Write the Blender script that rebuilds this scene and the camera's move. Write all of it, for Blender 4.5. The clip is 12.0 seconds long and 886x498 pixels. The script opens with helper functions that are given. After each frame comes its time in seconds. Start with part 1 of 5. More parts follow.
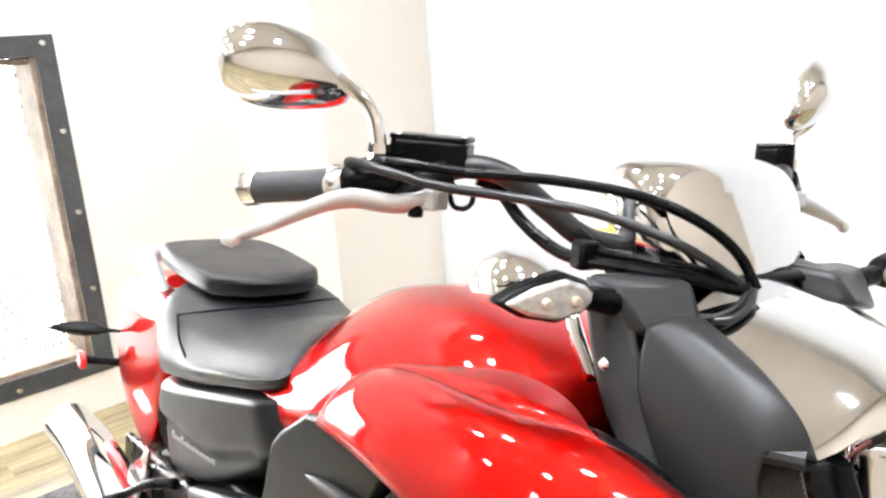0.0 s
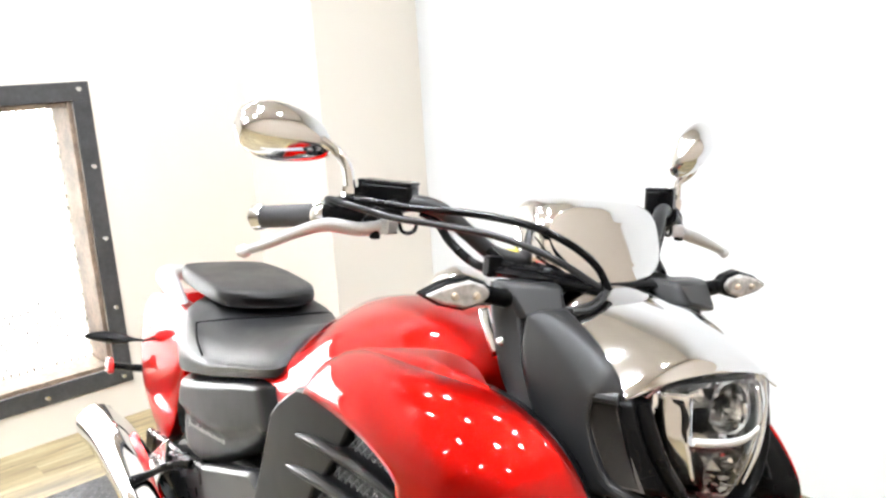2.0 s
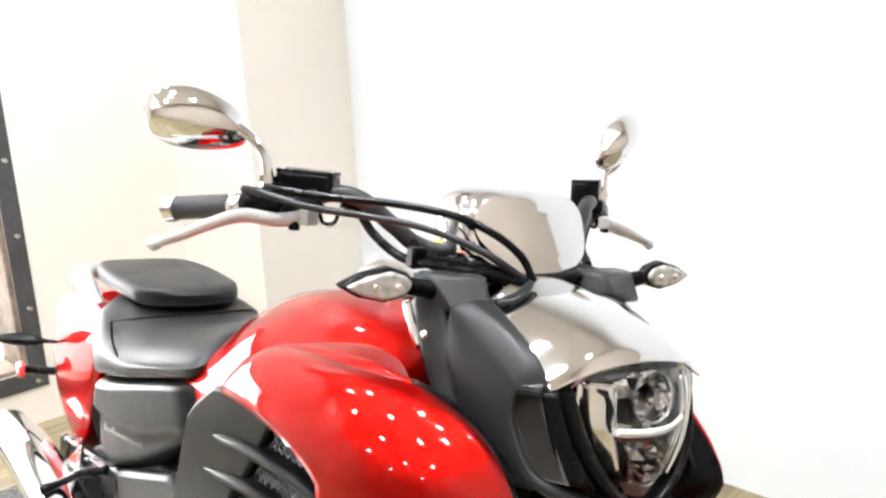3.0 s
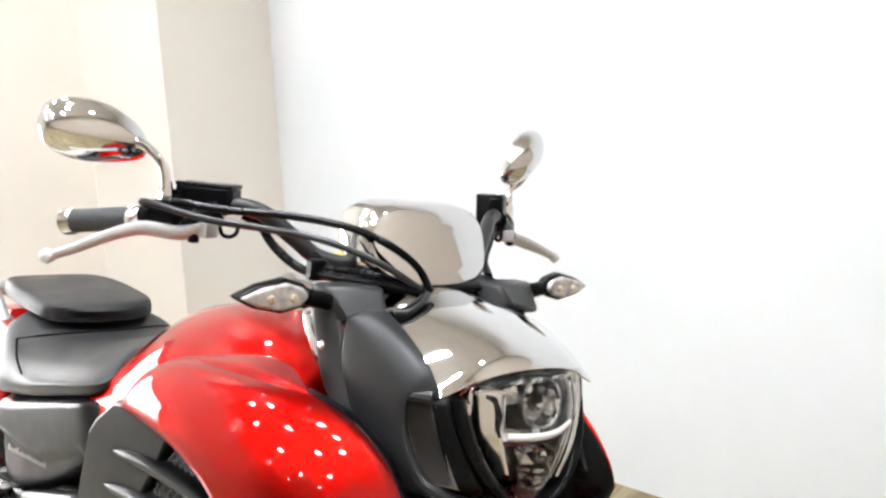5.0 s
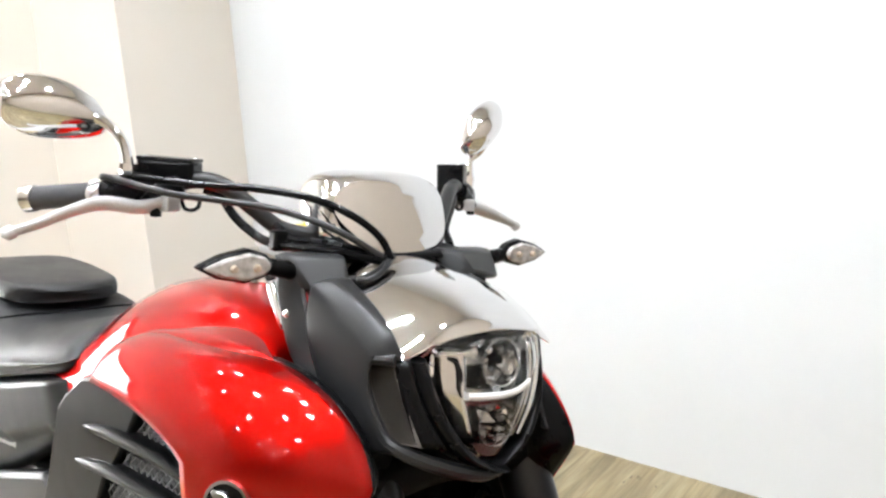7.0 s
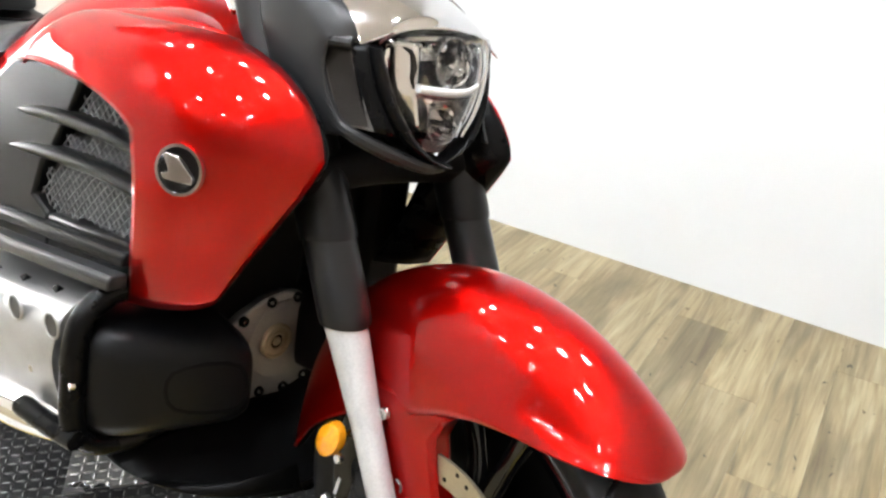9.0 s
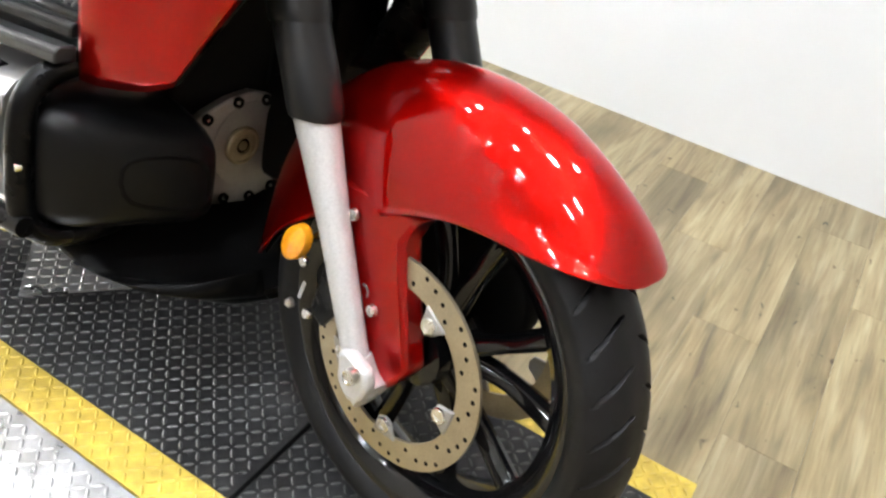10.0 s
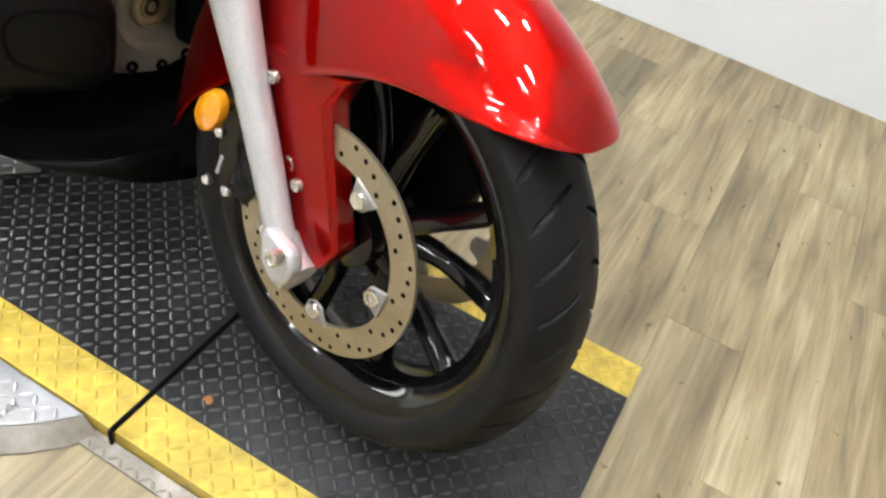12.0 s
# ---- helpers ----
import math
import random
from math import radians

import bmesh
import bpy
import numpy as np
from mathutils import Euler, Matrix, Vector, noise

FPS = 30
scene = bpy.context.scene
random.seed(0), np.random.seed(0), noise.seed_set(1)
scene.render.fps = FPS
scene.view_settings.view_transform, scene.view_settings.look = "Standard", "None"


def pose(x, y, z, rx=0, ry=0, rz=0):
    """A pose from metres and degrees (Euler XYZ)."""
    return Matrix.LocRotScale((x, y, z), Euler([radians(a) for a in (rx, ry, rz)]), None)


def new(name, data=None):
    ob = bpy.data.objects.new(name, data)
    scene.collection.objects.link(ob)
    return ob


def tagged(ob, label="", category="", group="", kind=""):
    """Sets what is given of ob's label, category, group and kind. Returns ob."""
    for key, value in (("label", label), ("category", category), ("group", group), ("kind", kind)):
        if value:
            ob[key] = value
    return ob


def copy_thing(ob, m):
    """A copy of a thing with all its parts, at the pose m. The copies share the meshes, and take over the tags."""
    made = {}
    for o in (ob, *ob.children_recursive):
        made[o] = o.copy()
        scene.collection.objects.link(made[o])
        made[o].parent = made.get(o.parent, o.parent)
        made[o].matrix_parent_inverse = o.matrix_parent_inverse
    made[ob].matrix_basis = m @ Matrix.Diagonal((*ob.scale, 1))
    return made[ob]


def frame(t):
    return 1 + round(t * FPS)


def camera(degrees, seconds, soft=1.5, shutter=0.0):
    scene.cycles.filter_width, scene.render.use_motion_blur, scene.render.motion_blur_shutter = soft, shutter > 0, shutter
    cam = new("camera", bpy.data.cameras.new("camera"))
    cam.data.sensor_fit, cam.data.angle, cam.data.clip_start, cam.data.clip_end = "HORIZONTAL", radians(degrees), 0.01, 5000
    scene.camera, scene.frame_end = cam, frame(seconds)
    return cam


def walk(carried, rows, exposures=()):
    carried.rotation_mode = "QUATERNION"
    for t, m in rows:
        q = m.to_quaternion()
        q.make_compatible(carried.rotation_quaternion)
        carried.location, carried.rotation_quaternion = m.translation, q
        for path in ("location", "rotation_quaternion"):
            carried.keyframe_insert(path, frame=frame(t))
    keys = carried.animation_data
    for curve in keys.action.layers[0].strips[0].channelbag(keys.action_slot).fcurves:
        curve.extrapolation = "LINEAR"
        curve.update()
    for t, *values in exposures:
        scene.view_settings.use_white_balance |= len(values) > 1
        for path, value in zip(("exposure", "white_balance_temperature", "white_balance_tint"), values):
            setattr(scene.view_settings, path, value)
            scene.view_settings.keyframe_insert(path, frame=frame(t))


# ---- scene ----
# ---- camera and walk ----
cam = camera(57.98, 12.0, soft=2.5)
PATH = [
    (0, -0.0091, -0.4913, 1.3089, 74.815, 4.026, 46.731),
    (0.5, 0.1559, -0.6286, 1.3130, 75.254, 4.551, 44.950),
    (1, 0.2761, -0.7146, 1.3490, 77.983, 3.881, 46.777),
    (1.5, 0.2977, -0.6824, 1.3767, 78.611, 3.991, 49.381),
    (2, 0.2889, -0.6529, 1.3613, 77.278, 3.519, 47.455),
    (2.5, 0.2787, -0.6355, 1.3475, 76.742, 2.542, 45.091),
    (3, 0.2803, -0.6239, 1.3429, 76.960, 2.772, 42.793),
    (3.5, 0.2947, -0.6149, 1.3394, 77.462, 2.750, 40.316),
    (5.5, 0.3500, -0.6068, 1.3394, 78.398, 2.170, 37.672),
    (6, 0.3601, -0.6055, 1.3386, 78.923, 2.611, 36.513),
    (6.5, 0.3682, -0.6038, 1.3381, 77.797, 2.973, 36.676),
    (8.5, 0.3655, -0.7217, 1.2506, 68.165, -1.304, 31.114),
    (9, 0.3751, -0.7189, 1.1955, 63.077, -3.657, 31.942),
    (9.5, 0.3886, -0.7022, 1.1223, 58.378, -5.530, 32.548),
    (10, 0.3722, -0.7017, 1.0904, 53.250, -7.481, 32.200),
    (10.5, 0.3783, -0.6866, 1.0551, 49.693, -7.790, 32.511),
    (11, 0.3740, -0.6772, 1.0173, 46.509, -8.250, 32.040),
    (11.5, 0.3733, -0.6732, 0.9972, 44.569, -8.747, 32.067),
    (12, 0.3718, -0.6452, 1.0110, 46.513, -9.579, 29.140),
]
EXPOSURES = [(0, 0.3), (1.5, 0.24), (3.5, 0.1), (5.5, -0.12), (6.5, -0.1), (8.5, 0.1), (9.5, 0.08), (10.5, 0.0), (12, -0.12)]
walk(cam, [(t, pose(x, y, z, rx, ry, rz)) for t, x, y, z, rx, ry, rz in PATH], EXPOSURES)

# ---- world and light ----
SUN = (radians(40), radians(110))
world = bpy.data.worlds.new("sky")
scene.world = world
world.use_nodes = True
sky = world.node_tree.nodes.new("ShaderNodeTexSky")
sky.sky_type, sky.sun_disc = "NISHITA", False
sky.sun_elevation, sky.sun_rotation = SUN
world.node_tree.nodes["Background"].inputs[1].default_value = 0.1
world.node_tree.links.new(sky.outputs[0], world.node_tree.nodes["Background"].inputs[0])
BULB = 450.0      # radiance of the ceiling lamps' glass
DAY = 20.0         # radiance of the bright yard behind the window

# ---- materials ----


def material(name, color, rough=0.5, metal=0.0, **kw):
    """A principled material; kw: coat, spec, trans, ior, emit, grain (scale, amount), bump (scale, strength), stain (scale, amount), rand."""
    m = bpy.data.materials.new(name)
    m.use_nodes = True
    t = m.node_tree
    b = t.nodes["Principled BSDF"]
    b.inputs["Base Color"].default_value = (*color, 1)
    b.inputs["Roughness"].default_value = rough
    b.inputs["Metallic"].default_value = metal
    b.inputs["Coat Weight"].default_value = kw.get("coat", 0)
    b.inputs["Coat Roughness"].default_value = kw.get("coat_rough", 0.03)
    b.inputs["Specular IOR Level"].default_value = kw.get("spec", 0.5)
    b.inputs["Coat IOR"].default_value = kw.get("coat_ior", 1.5)
    b.inputs["Specular Tint"].default_value = (*kw.get("tint", (1, 1, 1)), 1)
    b.inputs["Transmission Weight"].default_value = kw.get("trans", 0)
    b.inputs["IOR"].default_value = kw.get("ior", 1.5)
    if "emit" in kw:
        b.inputs["Emission Color"].default_value = (*kw.get("glow", color), 1)
        b.inputs["Emission Strength"].default_value = kw["emit"]
    co = t.nodes.new("ShaderNodeTexCoord").outputs["Object"]

    def noise_node(scale, detail=4.0):
        n = t.nodes.new("ShaderNodeTexNoise")
        n.inputs["Scale"].default_value, n.inputs["Detail"].default_value = scale, detail
        t.links.new(co, n.inputs["Vector"])
        return n.outputs["Fac"]

    def ramp(fac, lo, hi):
        r = t.nodes.new("ShaderNodeMapRange")
        r.inputs["From Min"].default_value, r.inputs["From Max"].default_value = 0.3, 0.7
        r.inputs["To Min"].default_value, r.inputs["To Max"].default_value = lo, hi
        t.links.new(fac, r.inputs["Value"])
        return r.outputs["Result"]
    value = None
    for key in ("grain", "stain"):
        if key in kw:
            scale, amount = kw[key]
            v = ramp(noise_node(scale), 1 - amount, 1 + amount)
            if value is None:
                value = v
            else:
                p = t.nodes.new("ShaderNodeMath")
                p.operation = "MULTIPLY"
                t.links.new(value, p.inputs[0]), t.links.new(v, p.inputs[1])
                value = p.outputs[0]
    if value is not None:
        h = t.nodes.new("ShaderNodeHueSaturation")
        h.inputs["Color"].default_value = (*color, 1)
        t.links.new(value, h.inputs["Value"])
        t.links.new(h.outputs["Color"], b.inputs["Base Color"])
    if "wear" in kw:
        scale, amount = kw["wear"]
        t.links.new(ramp(noise_node(scale, 6), max(0, rough - amount), rough + amount), b.inputs["Roughness"])
    if "bump" in kw:
        scale, strength = kw["bump"]
        bn = t.nodes.new("ShaderNodeBump")
        bn.inputs["Strength"].default_value, bn.inputs["Distance"].default_value = strength, 0.002
        t.links.new(noise_node(scale, 3), bn.inputs["Height"])
        t.links.new(bn.outputs[0], b.inputs["Normal"])
    return m


RED = material("candy_red_paint", (0.4, 0.0025, 0.0014), 0.31, 0.93, spec=0.3, coat=1.0, coat_ior=1.36, coat_rough=0.006, tint=(1, 0.03, 0.03), grain=(900, 0.16), stain=(3, 0.05))
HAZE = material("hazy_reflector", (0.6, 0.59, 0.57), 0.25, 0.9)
# darkened copy of the chrome, painted in for dark reflections inside the headlight
DARKCHROME = material("dark_reflection_chrome", (0.24, 0.24, 0.24), 0.08, 1.0)
CHROME = material("chrome", (0.74, 0.74, 0.75), 0.05, 1.0, wear=(14, 0.02))
SILVER = material("silver_paint", (0.47, 0.47, 0.47), 0.4, 0.35, coat=0.1, stain=(8, 0.08), grain=(300, 0.08), bump=(400, 0.08))
ALU = material("cast_aluminium", (0.3, 0.295, 0.285), 0.42, 0.6, grain=(500, 0.1), stain=(12, 0.15), bump=(600, 0.1), wear=(30, 0.08))
HEADALU = material("cast_head_grey", (0.27, 0.268, 0.262), 0.34, 0.75, grain=(500, 0.08), stain=(12, 0.12), bump=(600, 0.06))
STEEL = material("bright_steel", (0.7, 0.69, 0.67), 0.25, 1.0, wear=(40, 0.08))
DISC = material("brake_disc_steel", (0.36, 0.31, 0.225), 0.36, 0.85, grain=(300, 0.1), stain=(20, 0.1), wear=(60, 0.08))
PLASTIC = material("satin_black_plastic", (0.002, 0.002, 0.0022), 0.28, 0.0, spec=0.11, grain=(60, 0.1), wear=(25, 0.03))
GREY = material("dark_grey_plastic", (0.013, 0.013, 0.0135), 0.36, 0.0, spec=0.3, stain=(6, 0.1), grain=(700, 0.1))
FORKBLACK = material("fork_black", (0.006, 0.006, 0.0063), 0.3, 0.0, spec=0.26, stain=(6, 0.1))
SOFTBLACK = material("soft_black_plastic", (0.004, 0.004, 0.0043), 0.33, 0.0, spec=0.13, stain=(6, 0.12), wear=(18, 0.03))
GLOSS = material("gloss_black_paint", (0.0025, 0.0025, 0.0028), 0.12, 0.0, spec=0.25, coat=0.3, wear=(20, 0.04))
BELLY = material("engine_black", (0.0022, 0.0022, 0.0022), 0.42, 0.0, spec=0.06, stain=(9, 0.2), wear=(12, 0.08))
MATT = material("matt_black_metal", (0.0025, 0.0025, 0.0025), 0.6, 0.0, spec=0.06, grain=(80, 0.2), bump=(300, 0.1))
RUBBER = material("tyre_rubber", (0.0055, 0.0055, 0.0058), 0.5, 0.0, spec=0.16, grain=(120, 0.2), stain=(9, 0.3), bump=(700, 0.15), wear=(15, 0.1))
GRIP = material("grip_rubber", (0.03, 0.03, 0.032), 0.6, 0.0, bump=(500, 0.2), grain=(200, 0.15))
VINYL = material("black_seat_vinyl", (0.01, 0.01, 0.011), 0.46, 0.0, spec=0.4, bump=(420, 0.35), stain=(7, 0.12), wear=(10, 0.06))
AMBER = material("amber_lens", (0.85, 0.33, 0.01), 0.2, 0.0, coat=1.0, bump=(250, 0.4), grain=(120, 0.15))
REDLENS = material("red_lens", (0.6, 0.02, 0.02), 0.15, 0.0, coat=1.0)
GLASS = material("clear_lens", (1, 1, 1), 0.0, 0.0, trans=1.0, ior=1.25)
SMOKE = material("bulb_amber", (0.42, 0.34, 0.26), 0.3, 0.3)
WHITE = material("white_wall_paint", (0.69, 0.71, 0.72), 0.6, 0.0, stain=(1.2, 0.03), bump=(140, 0.06))
CREAM = material("cream_wall_paint", (0.72, 0.68, 0.615), 0.6, 0.0, stain=(1.0, 0.03), bump=(140, 0.06))
TAN = material("tan_wall_paint", (0.42, 0.36, 0.3), 0.6, 0.0, stain=(0.8, 0.06), bump=(120, 0.06))
TILE = material("pale_ceiling", (0.8, 0.77, 0.73), 0.8, 0.0, stain=(2, 0.04), bump=(60, 0.1))
FRAME = material("window_frame_grey", (0.06, 0.062, 0.065), 0.45, 0.3, stain=(7, 0.25), grain=(60, 0.15), bump=(90, 0.1))
REVEAL = material("raw_wood_reveal", (0.2, 0.15, 0.11), 0.7, 0.0, stain=(9, 0.4), grain=(50, 0.25), bump=(60, 0.3))
PLATE = material("black_tread_plate", (0.02, 0.02, 0.0205), 0.46, 0.1, spec=0.25, stain=(4, 0.5), grain=(40, 0.35), wear=(22, 0.12), bump=(350, 0.15))
YELLOW = material("yellow_tread_plate", (0.43, 0.31, 0.043), 0.5, 0.0, stain=(9, 0.22), grain=(45, 0.2), wear=(25, 0.1), bump=(350, 0.12))
# worn tops of the lozenges; their glints are put into the lighter colour too
WORNGLINT = material("worn_glinting_tread_tops", (0.05, 0.05, 0.049), 0.36, 0.45, grain=(90, 0.3), wear=(22, 0.1))
BARE = material("dull_bare_tread_plate", (0.27, 0.25, 0.215), 0.4, 0.8, stain=(14, 0.35), grain=(80, 0.15), wear=(20, 0.1), bump=(300, 0.1))
BRIGHT = material("bare_tread_plate", (0.52, 0.52, 0.52), 0.34, 0.9, stain=(6, 0.15), grain=(80, 0.1), wear=(20, 0.1), bump=(300, 0.08))
WIRE = material("guard_wire", (0.34, 0.3, 0.26), 0.5, 0.7, grain=(60, 0.3))
YELLOWTAG = material("yellow_label", (0.8, 0.62, 0.02), 0.5)
BULBGLASS = material("lamp_glass", (1, 0.95, 0.88), 0.4, emit=BULB, glow=(0.93, 0.98, 1.05))
# daylight on the ground is put in as emission
GROUND = material("glowing_ground", (0.8, 0.8, 0.8), 0.9, emit=2.2, glow=(0.95, 0.98, 1.0))
YARD = material("bright_yard", (1, 1, 1), 0.9, emit=DAY, glow=(0.98, 0.99, 1.0))


def plank_material():
    """Worn vinyl planks: long streaks, knots and a tone of its own for each piece."""
    m = material("vinyl_plank", (0.4, 0.3, 0.18), 0.42, bump=(90, 0.1))
    t = m.node_tree
    b = t.nodes["Principled BSDF"]
    co = t.nodes.new("ShaderNodeTexCoord").outputs["Object"]
    info = t.nodes.new("ShaderNodeObjectInfo").outputs["Random"]
    shift = t.nodes.new("ShaderNodeVectorMath")
    shift.operation = "SCALE"
    shift.inputs[0].default_value = (37.0, 51.0, 13.0)
    t.links.new(info, shift.inputs["Scale"])
    moved = t.nodes.new("ShaderNodeVectorMath")
    t.links.new(co, moved.inputs[0]), t.links.new(shift.outputs[0], moved.inputs[1])

    def streak(sx, sy, detail, distort=0.0):
        mp = t.nodes.new("ShaderNodeMapping")
        mp.inputs["Scale"].default_value = (sx, sy, 1)
        t.links.new(moved.outputs[0], mp.inputs[0])
        n = t.nodes.new("ShaderNodeTexNoise")
        n.inputs["Scale"].default_value, n.inputs["Detail"].default_value, n.inputs["Distortion"].default_value = 1.0, detail, distort
        t.links.new(mp.outputs[0], n.inputs["Vector"])
        return n.outputs["Fac"]

    def ramp(fac, *stops):
        r = t.nodes.new("ShaderNodeValToRGB")
        r.color_ramp.elements[0].position, r.color_ramp.elements[0].color = stops[0][0], (*stops[0][1], 1)
        r.color_ramp.elements[1].position, r.color_ramp.elements[1].color = stops[-1][0], (*stops[-1][1], 1)
        for p, c in stops[1:-1]:
            r.color_ramp.elements.new(p).color = (*c, 1)
        t.links.new(fac, r.inputs[0])
        return r.outputs[0]

    def mix(a, c, fac, mode="MULTIPLY"):
        x = t.nodes.new("ShaderNodeMix")
        x.data_type, x.blend_type = "RGBA", mode
        t.links.new(a, x.inputs[6]), t.links.new(c, x.inputs[7])
        if isinstance(fac, float):
            x.inputs[0].default_value = fac
        else:
            t.links.new(fac, x.inputs[0])
        return x.outputs[2]
    base = ramp(streak(24, 2.2, 6, 0.9), (0.28, (0.24, 0.19, 0.118)), (0.42, (0.4, 0.33, 0.19)), (0.56, (0.51, 0.43, 0.258)), (0.72, (0.64, 0.57, 0.38)))
    tone = ramp(streak(9, 1.5, 5, 0.7), (0.34, (0.66, 0.64, 0.61)), (0.5, (0.9, 0.88, 0.85)), (0.62, (1, 1, 1)))
    fine = ramp(streak(170, 8, 4), (0.3, (0.72, 0.7, 0.66)), (0.6, (1, 1, 1)))
    knots = ramp(streak(40, 24, 2, 0.6), (0.24, (0.16, 0.13, 0.1)), (0.31, (1, 1, 1)))
    patch = ramp(streak(3.2, 1.1, 4, 0.8), (0.36, (0.5, 0.485, 0.47)), (0.48, (0.84, 0.82, 0.79)), (0.6, (1, 1, 1)))
    each = ramp(info, (0.0, (0.61, 0.6, 0.59)), (1.0, (0.73, 0.715, 0.69)))
    c = mix(mix(mix(mix(mix(base, tone, 0.85), fine, 0.8), knots, 0.85), patch, 0.8), each, 1.0)
    t.links.new(c, b.inputs["Base Color"])
    return m


PLANK = plank_material()
JOINT = material("plank_joint", (0.05, 0.04, 0.03), 0.8)

# ---- building helpers ----


def mesh_object(name, bm, mat, parent=None, label="", m=None, smooth=35.0, sub=0, bevel=0.0, shell=0.0):
    bmesh.ops.recalc_face_normals(bm, faces=bm.faces)
    me = bpy.data.meshes.new(name)
    bm.to_mesh(me)
    bm.free()
    for one in (mat if isinstance(mat, (list, tuple)) else [mat]):
        me.materials.append(one)
    me.polygons.foreach_set("use_smooth", [smooth > 0] * len(me.polygons))
    if 0 < smooth < 180:
        me.set_sharp_from_angle(angle=radians(smooth))
    ob = new(name, me)
    if shell:
        s = ob.modifiers.new("shell", "SOLIDIFY")
        s.thickness, s.offset = shell, 0
    if bevel:
        v = ob.modifiers.new("bevel", "BEVEL")
        v.width, v.segments, v.limit_method, v.angle_limit = bevel, 2, "ANGLE", radians(35)
    if sub:
        s = ob.modifiers.new("sub", "SUBSURF")
        s.levels = s.render_levels = sub
    if m is not None:
        ob.matrix_basis = m
    ob.parent = parent
    if label:
        ob["label"] = label
    return ob


part = mesh_object


def thing(name, m=None, **tags):
    ob = new(name)
    ob.empty_display_size = 0.1
    if m is not None:
        ob.matrix_basis = m
    return tagged(ob, **tags)


def box(bm, c, s, m=None):
    made = bmesh.ops.create_cube(bm, size=1.0)["verts"]
    for v in made:
        v.co = Vector((v.co.x * s[0], v.co.y * s[1], v.co.z * s[2]))
        if m is not None:
            v.co = m @ v.co
        v.co += Vector(c)
    return made


def block(c, s, m=None):
    bm = bmesh.new()
    box(bm, c, s, m)
    return bm


def prism(points, a, b, axis="y"):
    """An outline in the plane across an axis, drawn out from a to b along it."""
    bm = bmesh.new()
    put = {"x": lambda p, d: (d, p[0], p[1]), "y": lambda p, d: (p[0], d, p[1]), "z": lambda p, d: (p[0], p[1], d)}[axis]
    lo = [bm.verts.new(put(p, a)) for p in points]
    hi = [bm.verts.new(put(p, b)) for p in points]
    n = len(points)
    bm.faces.new(lo)
    bm.faces.new(hi[::-1])
    for i in range(n):
        bm.faces.new((lo[i], lo[(i + 1) % n], hi[(i + 1) % n], hi[i]))
    return bm


def spline(points, n=8):
    """A smooth line through the points (Catmull-Rom), n steps a span."""
    ps = [Vector(p) for p in points]
    ps = [2 * ps[0] - ps[1]] + ps + [2 * ps[-1] - ps[-2]]
    out = []
    for i in range(1, len(ps) - 2):
        a, b, c, d = ps[i - 1:i + 3]
        for k in range(n):
            t = k / n
            out.append(0.5 * (2 * b + (c - a) * t + (2 * a - 5 * b + 4 * c - d) * t * t + (3 * b - a - 3 * c + d) * t ** 3))
    return out + [ps[-2]]


def tube(points, radius, sides=12, steps=8, bm=None, squash=1.0):
    """A round bar along a smooth line; radius: one number or one a point."""
    bm = bm or bmesh.new()
    line = spline(points, steps) if steps > 1 else [Vector(p) for p in points]
    rs = radius if isinstance(radius, (list, tuple)) else [radius] * len(points)
    rs = [float(r) for r in np.interp(np.linspace(0, 1, len(line)), np.linspace(0, 1, len(rs)), rs)]
    t0 = (line[1] - line[0]).normalized()
    u = t0.orthogonal().normalized()
    rings = []
    for i, p in enumerate(line):
        t = (line[min(i + 1, len(line) - 1)] - line[max(i - 1, 0)]).normalized()
        u = (u - t * u.dot(t)).normalized()
        w = t.cross(u)
        rings.append([bm.verts.new(p + rs[i] * (math.cos(a) * u + squash * math.sin(a) * w)) for a in (2 * math.pi * k / sides for k in range(sides))])
    skin(bm, rings)
    return bm


def skin(bm, rings, closed=True, caps=True):
    n = len(rings[0])
    for a, b in zip(rings, rings[1:]):
        for i in range(n if closed else n - 1):
            bm.faces.new((a[i], a[(i + 1) % n], b[(i + 1) % n], b[i]))
    if caps and closed:
        bm.faces.new(rings[0][::-1])
        bm.faces.new(rings[-1])


def lathe(profile, centre=(0, 0, 0), axis="y", n=48, ring=False, bm=None, caps=True):
    """Turns (radius, along) pairs about an axis. ring: the profile closes on itself."""
    bm = bm or bmesh.new()
    put = {"x": lambda c, s, r, d: (d, r * c, r * s), "y": lambda c, s, r, d: (r * c, d, r * s), "z": lambda c, s, r, d: (r * c, r * s, d)}[axis]
    rings = [[bm.verts.new(Vector(put(math.cos(a), math.sin(a), r, d)) + Vector(centre)) for r, d in profile] for a in (2 * math.pi * k / n for k in range(n))]
    m = len(profile)
    for k in range(n):
        a, b = rings[k], rings[(k + 1) % n]
        for i in range(m if ring else m - 1):
            bm.faces.new((a[i], a[(i + 1) % m], b[(i + 1) % m], b[i]))
    if caps and not ring:
        for i in (0, m - 1):
            if profile[i][0] > 1e-5:
                bm.faces.new([r[i] for r in rings])
    bmesh.ops.remove_doubles(bm, verts=bm.verts, dist=1e-6)
    return bm


